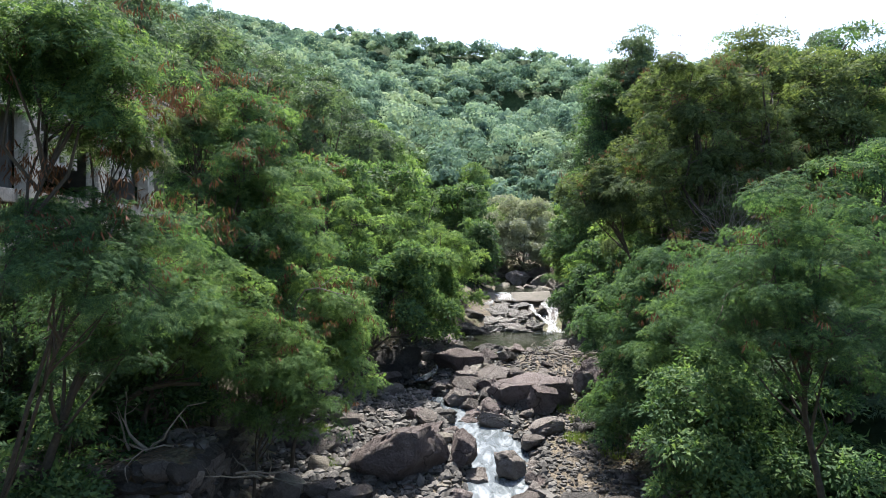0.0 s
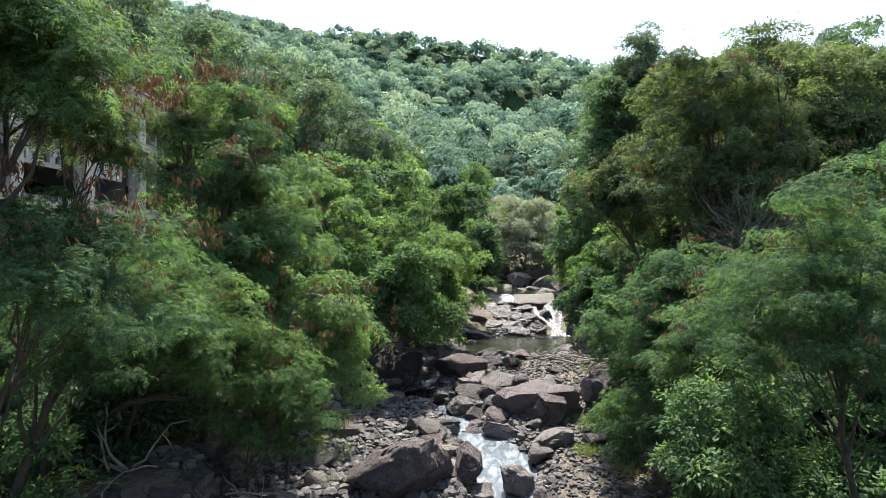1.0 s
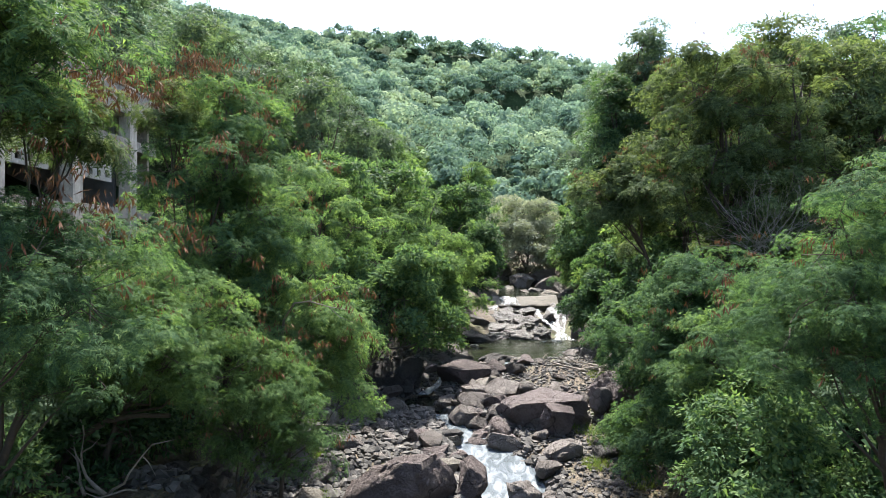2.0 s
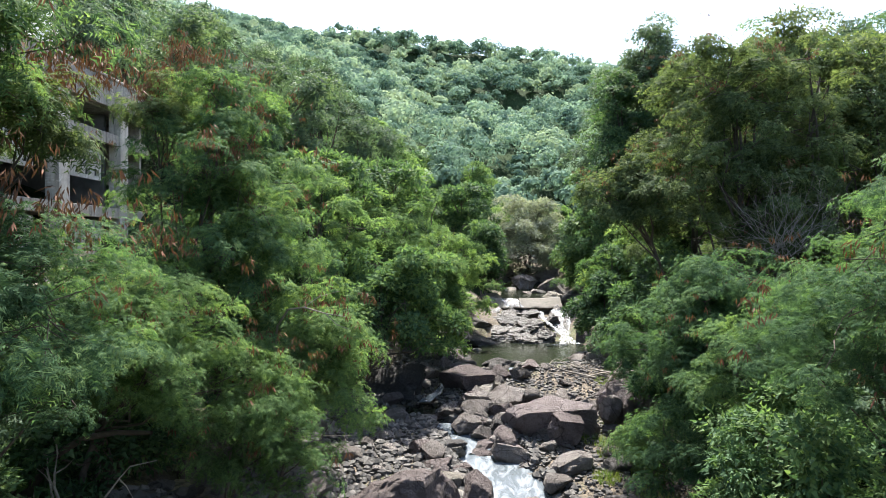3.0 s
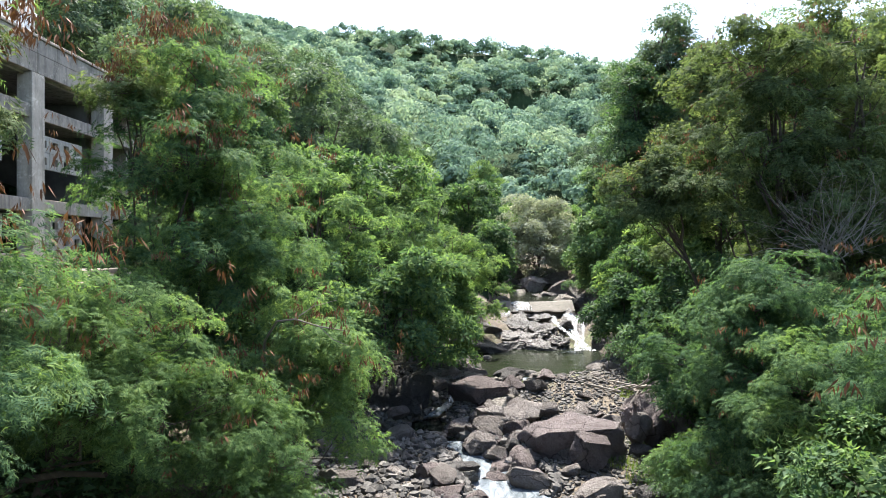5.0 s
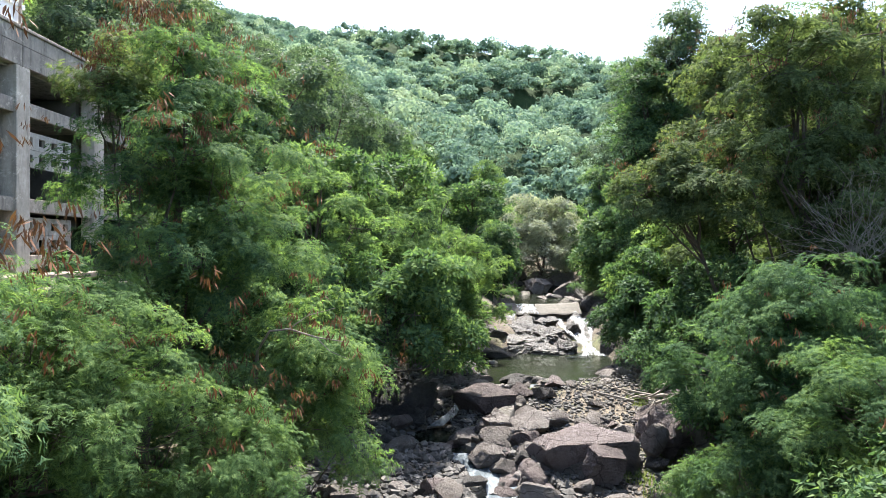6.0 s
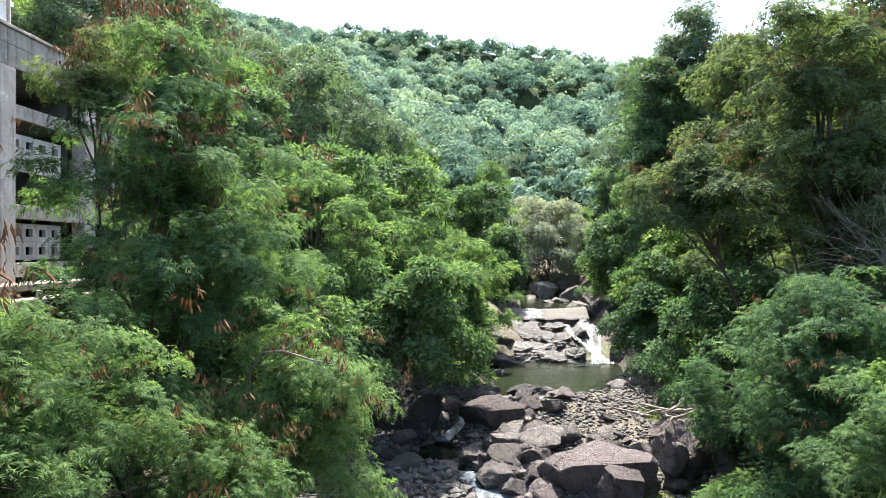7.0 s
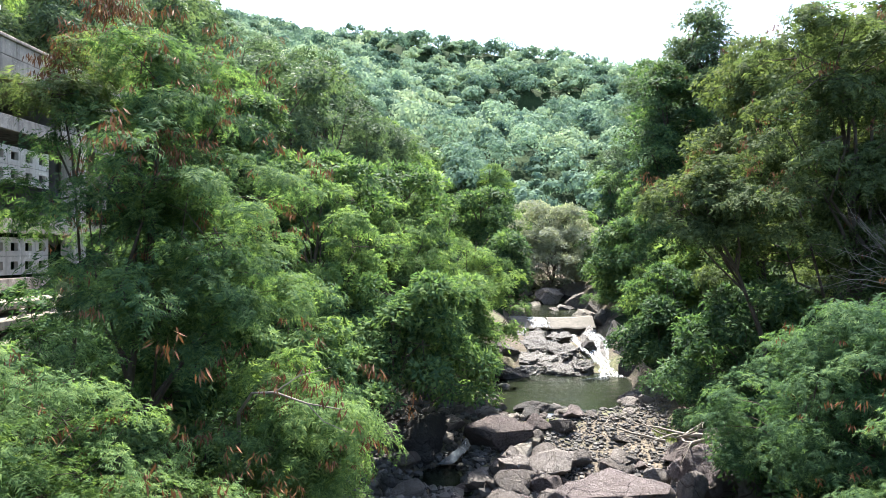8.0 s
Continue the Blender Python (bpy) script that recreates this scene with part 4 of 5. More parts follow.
boulder(5.85, 24.7, 0.8, 0.42, 0.5, 0.72, -15, 92, M_REDROCK, "upright brown rock leaning on the bank", 8)
boulder(7.3, 26.3, 1.25, 0.85, 0.9, 0.6, 40, 93, M_REDROCK, "blocky red-brown rock of the raised bank")
boulder(7.2, 24.4, 0.85, 0.7, 0.6, 0.55, 70, 94, M_ROCK, "grey-brown rock half hidden under the shrubs")
boulder(2.2, 26.5, 0.72, 0.85, 0.6, 0.36, 22, 6, M_ROCK, "pale sloping slab of rock", 8)
boulder(0.6, 25.1, 0.1, 0.6, 0.52, 0.45, 5, 7, M_ROCK, "grey-brown boulder above the stream")
boulder(1.05, 26.5, 0.45, 0.52, 0.46, 0.46, 60, 8, M_ROCK, "pale brown boulder in the heap of rocks")
boulder(1.7, 25.4, 0.4, 0.38, 0.36, 0.38, 10, 26, M_REDROCK, "brown boulder in the heap of rocks")
boulder(1.95, 24.3, 0.15, 0.34, 0.3, 0.34, 80, 27, M_BUFFROCK, "pale angular boulder in the heap of rocks")
boulder(0.1, 26.4, 0.2, 0.55, 0.42, 0.3, 60, 9, M_ROCK, "grey boulder in the heap of rocks")
boulder(0.7, 28.7, 0.85, 1.15, 0.75, 0.6, 10, 10, M_REDROCK, "broad brown boulder at the foot of the pool", 0, 5, 0.07, [((0.1, -0.2, 1), 0.5), ((0.3, -1, 0), 0.55), ((-0.6, -1, 0.1), 0.75)])
boulder(-2.3, 28.6, 0.65, 1.45, 0.95, 0.95, 10, 11, M_DARKROCK, "dark rounded boulder shaded by the trees", 0, 6, 0.09)
boulder(0.35, 36.0, 0.85, 0.62, 0.5, 0.26, 0, 12, M_BUFFROCK, "pale flat rock at the edge of the pool")
boulder(2.7, 32.5, 0.8, 1.35, 0.6, 0.42, 6, 13, M_DARKROCK, "dark rough rock rising from the pool")
boulder(-3.1, 24.1, -0.05, 0.95, 0.42, 0.18, -12, 14, M_ROCK, "long flat slab lying on the cobbles")
boulder(-2.2, 23.6, 0.05, 0.5, 0.42, 0.32, 10, 15, M_ROCK, "grey boulder on the cobbles")
boulder(-0.8, 22.6, -0.05, 0.52, 0.45, 0.42, 10, 16, M_REDROCK, "pointed brown boulder on the cobbles")
boulder(0.35, 21.4, -0.25, 0.42, 0.4, 0.3, 10, 17, M_REDROCK, "low brown boulder beside the stream")
boulder(4.5, 19.4, -0.45, 0.68, 0.5, 0.24, -10, 18, M_DARKROCK, "flat dark slab on the stream bank")
boulder(4.65, 21.2, -0.1, 0.36, 0.35, 0.3, 15, 19, M_DARKROCK, "squarish dark boulder on the gravel bar")
boulder(3.4, 31.0, 0.75, 0.55, 0.36, 0.18, 5, 22, M_BUFFROCK, "pale flat stone on the gravel bar")
boulder(1.5, 64.5, 2.7, 1.2, 1.0, 0.5, 15, 23, M_WETROCK, "pale rounded rock in the upper stream")
boulder(7.3, 61.0, 2.9, 1.15, 1.0, 1.05, 15, 24, M_ROCK, "large rounded boulder above the weir")
boulder(-4.1, 16.2, -0.3, 0.45, 0.4, 0.35, 15, 28, M_ROCK, "grey boulder on the cobbles by the bank")
boulder(-3.3, 16.9, -0.45, 0.5, 0.4, 0.32, 55, 29, M_ROCK, "grey boulder on the cobbles by the bank")
boulder(-2.6, 16.2, -0.55, 0.42, 0.38, 0.3, 5, 30, M_DARKROCK, "dark grey boulder on the cobbles")
boulder(0.4, 16.8, -0.6, 0.45, 0.4, 0.3, 35, 31, M_REDROCK, "low brown boulder at the water's edge")


def rock_face():
    """The ledge of rough bedrock between the pool and the weir: lumps that grow out of one sloping mass."""
    xs, ys = np.linspace(1.0, 8.2, 120), np.linspace(38.2, 50.2, 130)
    gx, gy = np.meshgrid(xs, ys)
    side = 0.9 * np.array([noise.noise(Vector((a * 0.5, 1.0, 2.0))) for a in xs])[None, :]
    t = gy + side + 0.12 * (gx - 4.5)
    z = np.interp(t, [38.2, 38.9, 39.8, 41.5, 42.2, 44.5, 45.2, 50], [0.25, 0.7, 1.02, 1.15, 1.45, 1.55, 1.78, 1.92])
    cell = np.array([noise.cell(Vector((a * 0.8 + 0.4 * noise.noise(Vector((a, b, 0))), b * 0.55, 1.0))) for a, b in zip(gx.ravel(), gy.ravel())]).reshape(gx.shape)
    fine = np.array([noise.turbulence(Vector((a * 1.3, b * 0.9, 4.0)), 5, False) for a, b in zip(gx.ravel(), gy.ravel())]).reshape(gx.shape)
    z = z + 0.16 * cell + 0.34 * (fine - 0.5)
    chan = 6.7 + 0.3 * np.sin(gy * 0.8)
    z = z - 0.45 * np.exp(-((gx - chan) / 0.5) ** 2) - 0.6 * np.clip((2.6 - gx) / 1.4, 0, 1)
    nx, ny = len(xs), len(ys)
    i, j = np.meshgrid(np.arange(ny - 1), np.arange(nx - 1), indexing="ij")
    q = np.stack([i * nx + j, i * nx + j + 1, (i + 1) * nx + j + 1, (i + 1) * nx + j], -1).reshape(-1, 4)
    me = mesh_of("bedrock_ledge", np.stack([gx, gy, z], -1).reshape(-1, 3), q, M_WETROCK)
    me.set_sharp_from_angle(angle=radians(35))
    top = tagged(new("bedrock_ledge", me), "rough wet grey bedrock ledge below the weir", "rock ledge", kind="structure")
    for k, (x, y, zz, a, b, c, turn) in enumerate([(3.0, 39.6, 0.85, 0.9, 0.7, 0.45, 10), (4.6, 39.5, 0.85, 1.1, 0.7, 0.5, -8), (5.7, 40.0, 0.95, 0.75, 0.8, 0.55, 20), (3.6, 41.4, 1.1, 1.2, 0.9, 0.5, -15),
                                                 (5.3, 42.6, 1.35, 0.95, 1.0, 0.5, 12), (4.0, 44.2, 1.55, 1.3, 1.1, 0.42, 5), (5.6, 45.8, 1.7, 0.9, 1.0, 0.36, -20), (3.0, 46.4, 1.7, 0.9, 1.1, 0.34, 14)]):
        part("bedrock_lump", rock_mesh("bedrock_lump", 340 + k, 5, M_WETROCK, 5, 0.26), top, at=pose(x, y, zz, 6, -4, turn) @ Matrix.Diagonal((a, b, c, 1)))


rock_face()
boulder(8.1, 39.4, 0.95, 0.7, 1.3, 0.85, 12, 83, M_DARKROCK, "dark wet rock at the foot of the cascade")
boulder(8.5, 41.0, 1.3, 1.0, 2.2, 1.5, 8, 60, M_DARKROCK, "steep dark rock wall beside the cascade")
boulder(8.9, 45.0, 1.8, 1.0, 2.2, 1.2, -8, 61, M_DARKROCK, "steep dark rock wall above the cascade")
boulder(1.7, 42.4, 1.35, 1.1, 1.5, 0.75, 30, 81, M_DARKROCK, "dark rock of the bank beside the ledge")
boulder(2.2, 46.2, 1.7, 0.9, 1.5, 0.7, -20, 82, M_DARKROCK, "dark rock of the bank below the weir")
boulder(1.6, 38.9, 0.9, 1.3, 0.9, 0.5, 15, 62, M_DARKROCK, "low dark rock at the edge of the pool")
boulder(6.75, 43.6, 1.55, 0.4, 0.5, 0.45, 25, 63, M_DARKROCK, "small black rock splitting the falling water")
boulder(8.2, 51.6, 2.6, 0.9, 0.6, 0.4, 5, 64, M_BUFFROCK, "pale rounded rock at the end of the weir")
boulder(9.4, 50.2, 2.3, 0.9, 1.2, 0.9, 20, 66, M_DARKROCK, "dark rock of the bank beside the weir")
boulder(9.6, 53.6, 2.7, 1.1, 1.3, 0.9, -10, 67, M_ROCK, "grey rock of the bank above the weir")
boulder(9.3, 57.4, 2.9, 1.0, 1.3, 0.9, 35, 68, M_ROCK, "brown rock of the bank above the weir")
boulder(3.0, 57.0, 2.7, 0.9, 1.2, 0.8, 35, 69, M_DARKROCK, "dark rock at the edge of the upper pool")
boulder(5.2, 64.0, 3.0, 1.3, 1.0, 0.8, 15, 70, M_WETROCK, "dark wet rock of the upper cascade")
boulder(6.0, 68.0, 3.8, 1.6, 1.1, 1.0, 65, 72, M_WETROCK, "dark wet rock of the upper cascade")
boulder(9.8, 64.5, 3.4, 1.2, 1.0, 0.9, 25, 73, M_ROCK, "brown rock below the grey tree")
boulder(4.4, 58.5, 2.75, 0.9, 0.6, 0.3, 5, 65, M_BUFFROCK, "pale flat stone in the upper pool")


STREAM_X = ([-60, 14, 18, 20, 22, 24, 25.4, 26.2, 27, 28, 29.3, 30.5, 32, 34, 38], [1.2, 1.3, 1.6, 1.9, 1.3, 0.75, 0.0, -0.9, -1.35, -1.1, -0.35, 0.1, 2.9, 3.3, 4.2])


def in_stream(x, y):
    stream = np.interp(y, *STREAM_X)
    width = np.interp(y, [0, 23, 25, 25.8, 26.4, 27.4, 28.4, 30, 31, 32.5, 38], [0.9, 0.85, 0.4, 0.2, 0.75, 0.8, 0.35, 0.25, 0.4, 2.3, 3.3])
    return abs(x - stream) < width


def loose_rocks():
    """Rocks that one could count, over the stream bed."""
    rng = np.random.default_rng(14)
    names = ["grey-brown", "grey-brown", "reddish-brown", "grey-brown", "dark grey", "reddish-brown", "grey-brown", "pale buff"]
    placed = 0
    for k in range(1500):
        upper = k % 6 == 0
        y = rng.uniform(56, 76) if upper else rng.uniform(14.5, 34)
        x = rng.uniform(float(left_edge(y)) - 0.6, float(right_edge(y)) + 0.5)
        s = (0.35 + 0.9 * rng.random() ** 2.0) if upper else 0.16 + 0.42 * rng.random() ** 2.0
        if not upper and k % 3 == 0 and y < 26:  # along the water's edges
            x = float(np.interp(y, *STREAM_X)) + (0.95 if k % 2 else -0.95) + rng.normal() * 0.12
        if not upper and in_stream(x, y) and k % 3 and rng.random() < (0.92 if y < 31 else 1.0):
            continue
        if 3.0 < x < 6 and 28 < y < 32 and rng.random() < 0.8:
            continue
        if placed >= 250:
            break
        i = int(rng.integers(0, len(ROCKS)))
        ob = new("rock", ROCKS[i])
        ob.matrix_basis = pose(x, y, gz(x, y) + s * 0.22, rng.uniform(-25, 25), rng.uniform(-25, 25), rng.uniform(0, 360)) @ Matrix.Diagonal((s * rng.uniform(0.9, 1.5), s * rng.uniform(0.8, 1.1), s * rng.uniform(0.5, 0.8), 1))
        tagged(ob, names[i] + " rock lying on the stream bed", "rock", "loose rocks of the stream bed")
        placed += 1


loose_rocks()


def rock_heap():
    """The heap of middling boulders between the stream and the flat rock."""
    rng = np.random.default_rng(77)
    for k in range(40):
        y = 22.9 + 4.6 * rng.random()
        x = 0.1 + (y - 23) * 0.12 + 1.9 * rng.random()
        s = rng.uniform(0.2, 0.44)
        ob = new("rock", ROCKS[int(rng.integers(0, 8))])
        ob.matrix_basis = pose(x, y, gz(x, y) + s * 0.4 + 0.1 * rng.random(), rng.uniform(-30, 30), rng.uniform(-30, 30), rng.uniform(0, 360)) @ Matrix.Diagonal((s * rng.uniform(0.9, 1.4), s, s * rng.uniform(0.65, 0.95), 1))
        tagged(ob, "brown boulder in the heap beside the stream", "rock", "loose rocks of the stream bed")


rock_heap()


def pool_rim():
    """Rocks along the lower rim of the pool."""
    rng = np.random.default_rng(52)
    for k in range(22):
        x = -1.6 + 0.36 * k + rng.normal() * 0.12
        y = 31.3 + rng.normal() * 0.3
        s = rng.uniform(0.16, 0.34)
        ob = new("rock", ROCKS[int(rng.integers(0, 8))])
        ob.matrix_basis = pose(x, y, max(gz(x, y), 0.62) + s * 0.3, rng.uniform(-20, 20), rng.uniform(-20, 20), rng.uniform(0, 360)) @ Matrix.Diagonal((s * rng.uniform(1.0, 1.6), s, s * rng.uniform(0.5, 0.8), 1))
        tagged(ob, "rock on the rim of the pool", "rock", "loose rocks of the stream bed")

    for k in range(30):  # and up its shaded side
        y = 31.6 + 0.19 * k
        x = float(np.interp(y, [31.6, 33, 36, 38], [0.9, 0.35, 0.3, 1.2])) + rng.normal() * 0.35
        s = rng.uniform(0.16, 0.42)
        ob = new("rock", ROCKS[int(rng.integers(0, 7))])
        ob.matrix_basis = pose(x, y, max(gz(x, y), 0.75) + s * 0.25, rng.uniform(-20, 20), rng.uniform(-20, 20), rng.uniform(0, 360)) @ Matrix.Diagonal((s * rng.uniform(1.0, 1.6), s, s * rng.uniform(0.5, 0.8), 1))
        tagged(ob, "rock at the shaded edge of the pool", "rock", "loose rocks of the stream bed")


pool_rim()


def cobbles():
    """Small stones past counting."""
    rng = np.random.default_rng(15)
    n = 21000
    y = 14 + 21 * rng.random(n)
    el, er = left_edge(y) - 0.4, right_edge(y) + 0.3
    x = el + (er - el) * rng.random(n)
    s = (0.034 + 0.120 * rng.random(n) ** 2.4) * np.where(((y > 26.5) & (x > 1.2)) | (x > np.interp(y, *STREAM_X) + 1.5), 0.58, 1.0)
    keep = np.array([not in_stream(a, b) or rng.random() < 0.06 for a, b in zip(x, y)])
    x, y, s = x[keep], y[keep], s[keep]
    n = len(x)
    bm = bmesh.new()
    bmesh.ops.create_icosphere(bm, subdivisions=1, radius=1.0)
    bm.verts.ensure_lookup_table()
    base = np.array([v.co[:] for v in bm.verts])
    tri = np.array([[v.index for v in f.verts] for f in bm.faces])
    bm.free()
    z = ground_z(x, y)
    jit = 1 + rng.normal(size=(n, len(base), 1)) * 0.2
    ang = rng.uniform(0, 2 * np.pi, n)
    sc = np.stack([s * rng.uniform(0.9, 1.6, n), s, s * rng.uniform(0.7, 1.1, n)], -1)
    v = base[None] * jit * sc[:, None]
    c, si = np.cos(ang)[:, None], np.sin(ang)[:, None]
    v = np.stack([v[..., 0] * c - v[..., 1] * si, v[..., 0] * si + v[..., 1] * c, v[..., 2]], -1)
    v = v + np.stack([x, y, z + s * 0.3], -1)[:, None]
    f = tri[None] + (np.arange(n) * len(base))[:, None, None]
    ob = new("cobbles", mesh_of("cobbles", v.reshape(-1, 3), f.reshape(-1, 3), M_COBBLE, smooth=False))
    tagged(ob, "mixed grey and brown cobbles covering the stream bed", "cobbles", kind="stuff")


def make_cobble_mat():
    m = Mat("cobble_stone")
    f = m.math("ADD", m.math("MULTIPLY", m.geo.outputs["Random Per Island"], 0.75), m.math("MULTIPLY", m.noise(12, 6, 0.7), 0.3))
    m.set(color=m.ramp(f, [(0.1, (0.022, 0.020, 0.018)), (0.5, (0.050, 0.045, 0.040)), (0.8, (0.088, 0.080, 0.072)), (1.0, (0.17, 0.155, 0.14))]), rough=0.8)
    m.bump(m.noise(40, 5, 0.7), 0.4, 0.02)
    return m.m


M_COBBLE = make_cobble_mat()
cobbles()


# ---- water ----
def water_sheet(name, ys, centre, half, material, label, lift=0.0, cross=14, level=None):
    ys = np.asarray(ys)
    c, h = np.interp(ys, *centre), np.interp(ys, *half)
    u = np.linspace(-1, 1, cross)
    x = c[:, None] + h[:, None] * u[None] * (1 + 0.12 * fractal(ys[:, None] + 0 * u, u[None] * 0 + 3.0, 1.3, 2.0))
    y = ys[:, None] + 0 * u[None]
    z = (water_z(y) if level is None else np.full_like(y, level)) + lift + 0.015 * fractal(x, y, 0.35, 1.0)
    n = len(ys)
    i, j = np.meshgrid(np.arange(n - 1), np.arange(cross - 1), indexing="ij")
    q = np.stack([i * cross + j, i * cross + j + 1, (i + 1) * cross + j + 1, (i + 1) * cross + j], -1).reshape(-1, 4)
    ob = new(name, mesh_of(name, np.stack([x, y, z], -1).reshape(-1, 3), q, material))
    return tagged(ob, label, "water", kind="structure")


water_sheet("water_basin", np.arange(25.9, 28.5, 0.1), STREAM_X, ([25.9, 26.4, 27.3, 28.2, 28.5], [0.3, 0.95, 1.05, 0.6, 0.2]), M_POOL, "dark still basin between the boulders", level=0.0)
water_sheet("water_stream", np.concatenate([np.arange(-58, 8, 1.0), np.arange(8, 26.0, 0.2)]), STREAM_X, ([8, 22, 24, 25.2, 26], [1.2, 1.2, 1.0, 0.65, 0.35]), M_STREAM, "shallow sunlit stream running between rocks")
water_sheet("water_pool", np.arange(31.9, 40, 0.25), ([30, 32, 33, 36, 40], [3.0, 3.1, 3.3, 4.1, 4.4]), ([30, 31.9, 33, 36, 40], [2.0, 2.3, 3.0, 3.9, 3.4]), M_POOL, "still dark green pool below the cascade", level=0.86)
water_sheet("water_upper", np.arange(50.8, 70, 0.4), ([50, 70], [6.0, 8.5]), ([50, 60, 70], [4.0, 3.2, 2.0]), M_POOL, "dark water held back by the weir", lift=0.0)


def fall(label, strands):
    """White water: each strand runs through (x, y, z, half width) points and keeps its own broken edge."""
    top = empty("waterfall", *strands[0][0][:3])
    o = np.array(strands[0][0][:3])
    for s, pts in enumerate(strands):
        p = np.array(pts, dtype=float)
        t = np.linspace(0, 1, 40)
        u = np.linspace(-1, 1, 11)
        k = np.linspace(0, 1, len(p))
        cx, cy, cz, w = (np.interp(t, k, p[:, i])[:, None] for i in range(4))
        rag = 1 + 0.35 * fractal(t[:, None] * 6 + s, np.sign(u)[None] * 2 + s * 3, 0.7, s)
        px = cx + w * u[None] * rag
        lump = 0.07 * fractal(px * 2.2, t[:, None] * 9 + 0 * px, 0.6, s + 2.0)
        py = cy - 0.10 * (1 - u[None] ** 2) - lump
        pz = cz + 0 * px + 0.06 * (1 - u[None] ** 2) + lump * 0.6
        i, j = np.meshgrid(np.arange(39), np.arange(10), indexing="ij")
        f = np.stack([i * 11 + j, i * 11 + j + 1, (i + 1) * 11 + j + 1, (i + 1) * 11 + j], -1).reshape(-1, 4)
        part("strand", mesh_of("strand", np.stack([px, py, pz], -1).reshape(-1, 3) - o, f, M_FOAM), top)
    return tagged(top, label, "waterfall", "falls of the stream")


fall("white water tumbling down the bedrock into the pool", [
    [(7.7, 47.4, 1.95, 0.35), (7.5, 45.2, 1.85, 0.30), (7.2, 43.6, 1.55, 0.28), (7.05, 42.6, 1.25, 0.32), (6.95, 40.4, 1.12, 0.30), (6.9, 39.4, 0.95, 0.42), (6.85, 38.6, 0.88, 0.6)],
    [(6.3, 46.0, 1.95, 0.25), (6.25, 44.6, 1.8, 0.16), (6.45, 43.0, 1.5, 0.13), (6.7, 41.8, 1.25, 0.14), (6.8, 40.8, 1.15, 0.2)],
    [(7.95, 46.0, 2.0, 0.12), (7.85, 44.0, 1.75, 0.14), (7.6, 42.4, 1.3, 0.12), (7.45, 41.0, 1.15, 0.15)],
    [(6.4, 38.55, 0.885, 0.35), (6.1, 38.25, 0.88, 0.55), (5.6, 38.0, 0.875, 0.3)]])
fall("thin white water spilling through the notch of the weir", [
    [(4.7, 51.0, 2.47, 0.62), (4.75, 50.3, 2.45, 0.62), (4.85, 49.4, 2.22, 0.58), (4.9, 48.9, 2.02, 0.62)],
    [(3.6, 48.8, 2.0, 0.3), (3.4, 47.0, 1.95, 0.25), (3.2, 46.0, 1.85, 0.2)]])
water_sheet("water_rill", np.arange(28.1, 32.4, 0.1), STREAM_X, ([28, 29, 30.5, 31.4, 32], [0.26, 0.2, 0.24, 0.5, 0.9]), M_STREAM, "thin rill running from the pool to the basin")
fall("small white chute between boulders", [[(-0.30, 30.0, 0.52, 0.06), (-0.38, 29.6, 0.42, 0.07), (-0.42, 29.2, 0.28, 0.09), (-0.6, 28.7, 0.14, 0.10)]])


def weir():
    """A bowed concrete sill with a sloping face, lower where the water spills."""
    top = empty("weir", 5.6, 50.2, 1.2)
    for x0, x1, drop in ((2.2, 4.08, 0.0), (4.1, 5.38, 0.16), (5.4, 8.5, 0.02)):
        n = 12
        ring = []
        for k in range(n):
            x = x0 + (x1 - x0) * k / (n - 1)
            y = 50.2 + 0.06 * (x - 5.4) ** 2 * 0.5
            z = 2.58 - drop + 0.010 * (x - 5.4) ** 2
            wob = 0.03 * math.sin(x * 4.1)
            lip = 1.98 + wob
            ring.append([(x, y + 0.55, 0.9), (x, y + 0.5, z - 0.03), (x, y + 0.12, z), (x, y - 0.05, z - 0.05), (x, y - 1.0 + wob, lip + 0.06), (x, y - 1.08 + wob, lip - 0.02), (x, y - 0.75, lip - 0.22), (x, y - 0.6, 0.9)])
        v = np.array(ring).reshape(-1, 3) - np.array([5.6, 50.2, 1.2])
        i, j = np.meshgrid(np.arange(n - 1), np.arange(7), indexing="ij")
        f = np.stack([i * 8 + j, (i + 1) * 8 + j, (i + 1) * 8 + j + 1, i * 8 + j + 1], -1).reshape(-1, 4)
        caps = np.array([[0, 1, 2, 3], [0, 3, 4, 7], [4, 5, 6, 7]])
        f = np.concatenate([f, caps, (caps + (n - 1) * 8)[:, ::-1]])
        part("sill", mesh_of("sill", v, f, M_WEIR, smooth=False), top)
    tagged(top, "low bowed buff concrete weir across the stream", "weir")


weir()


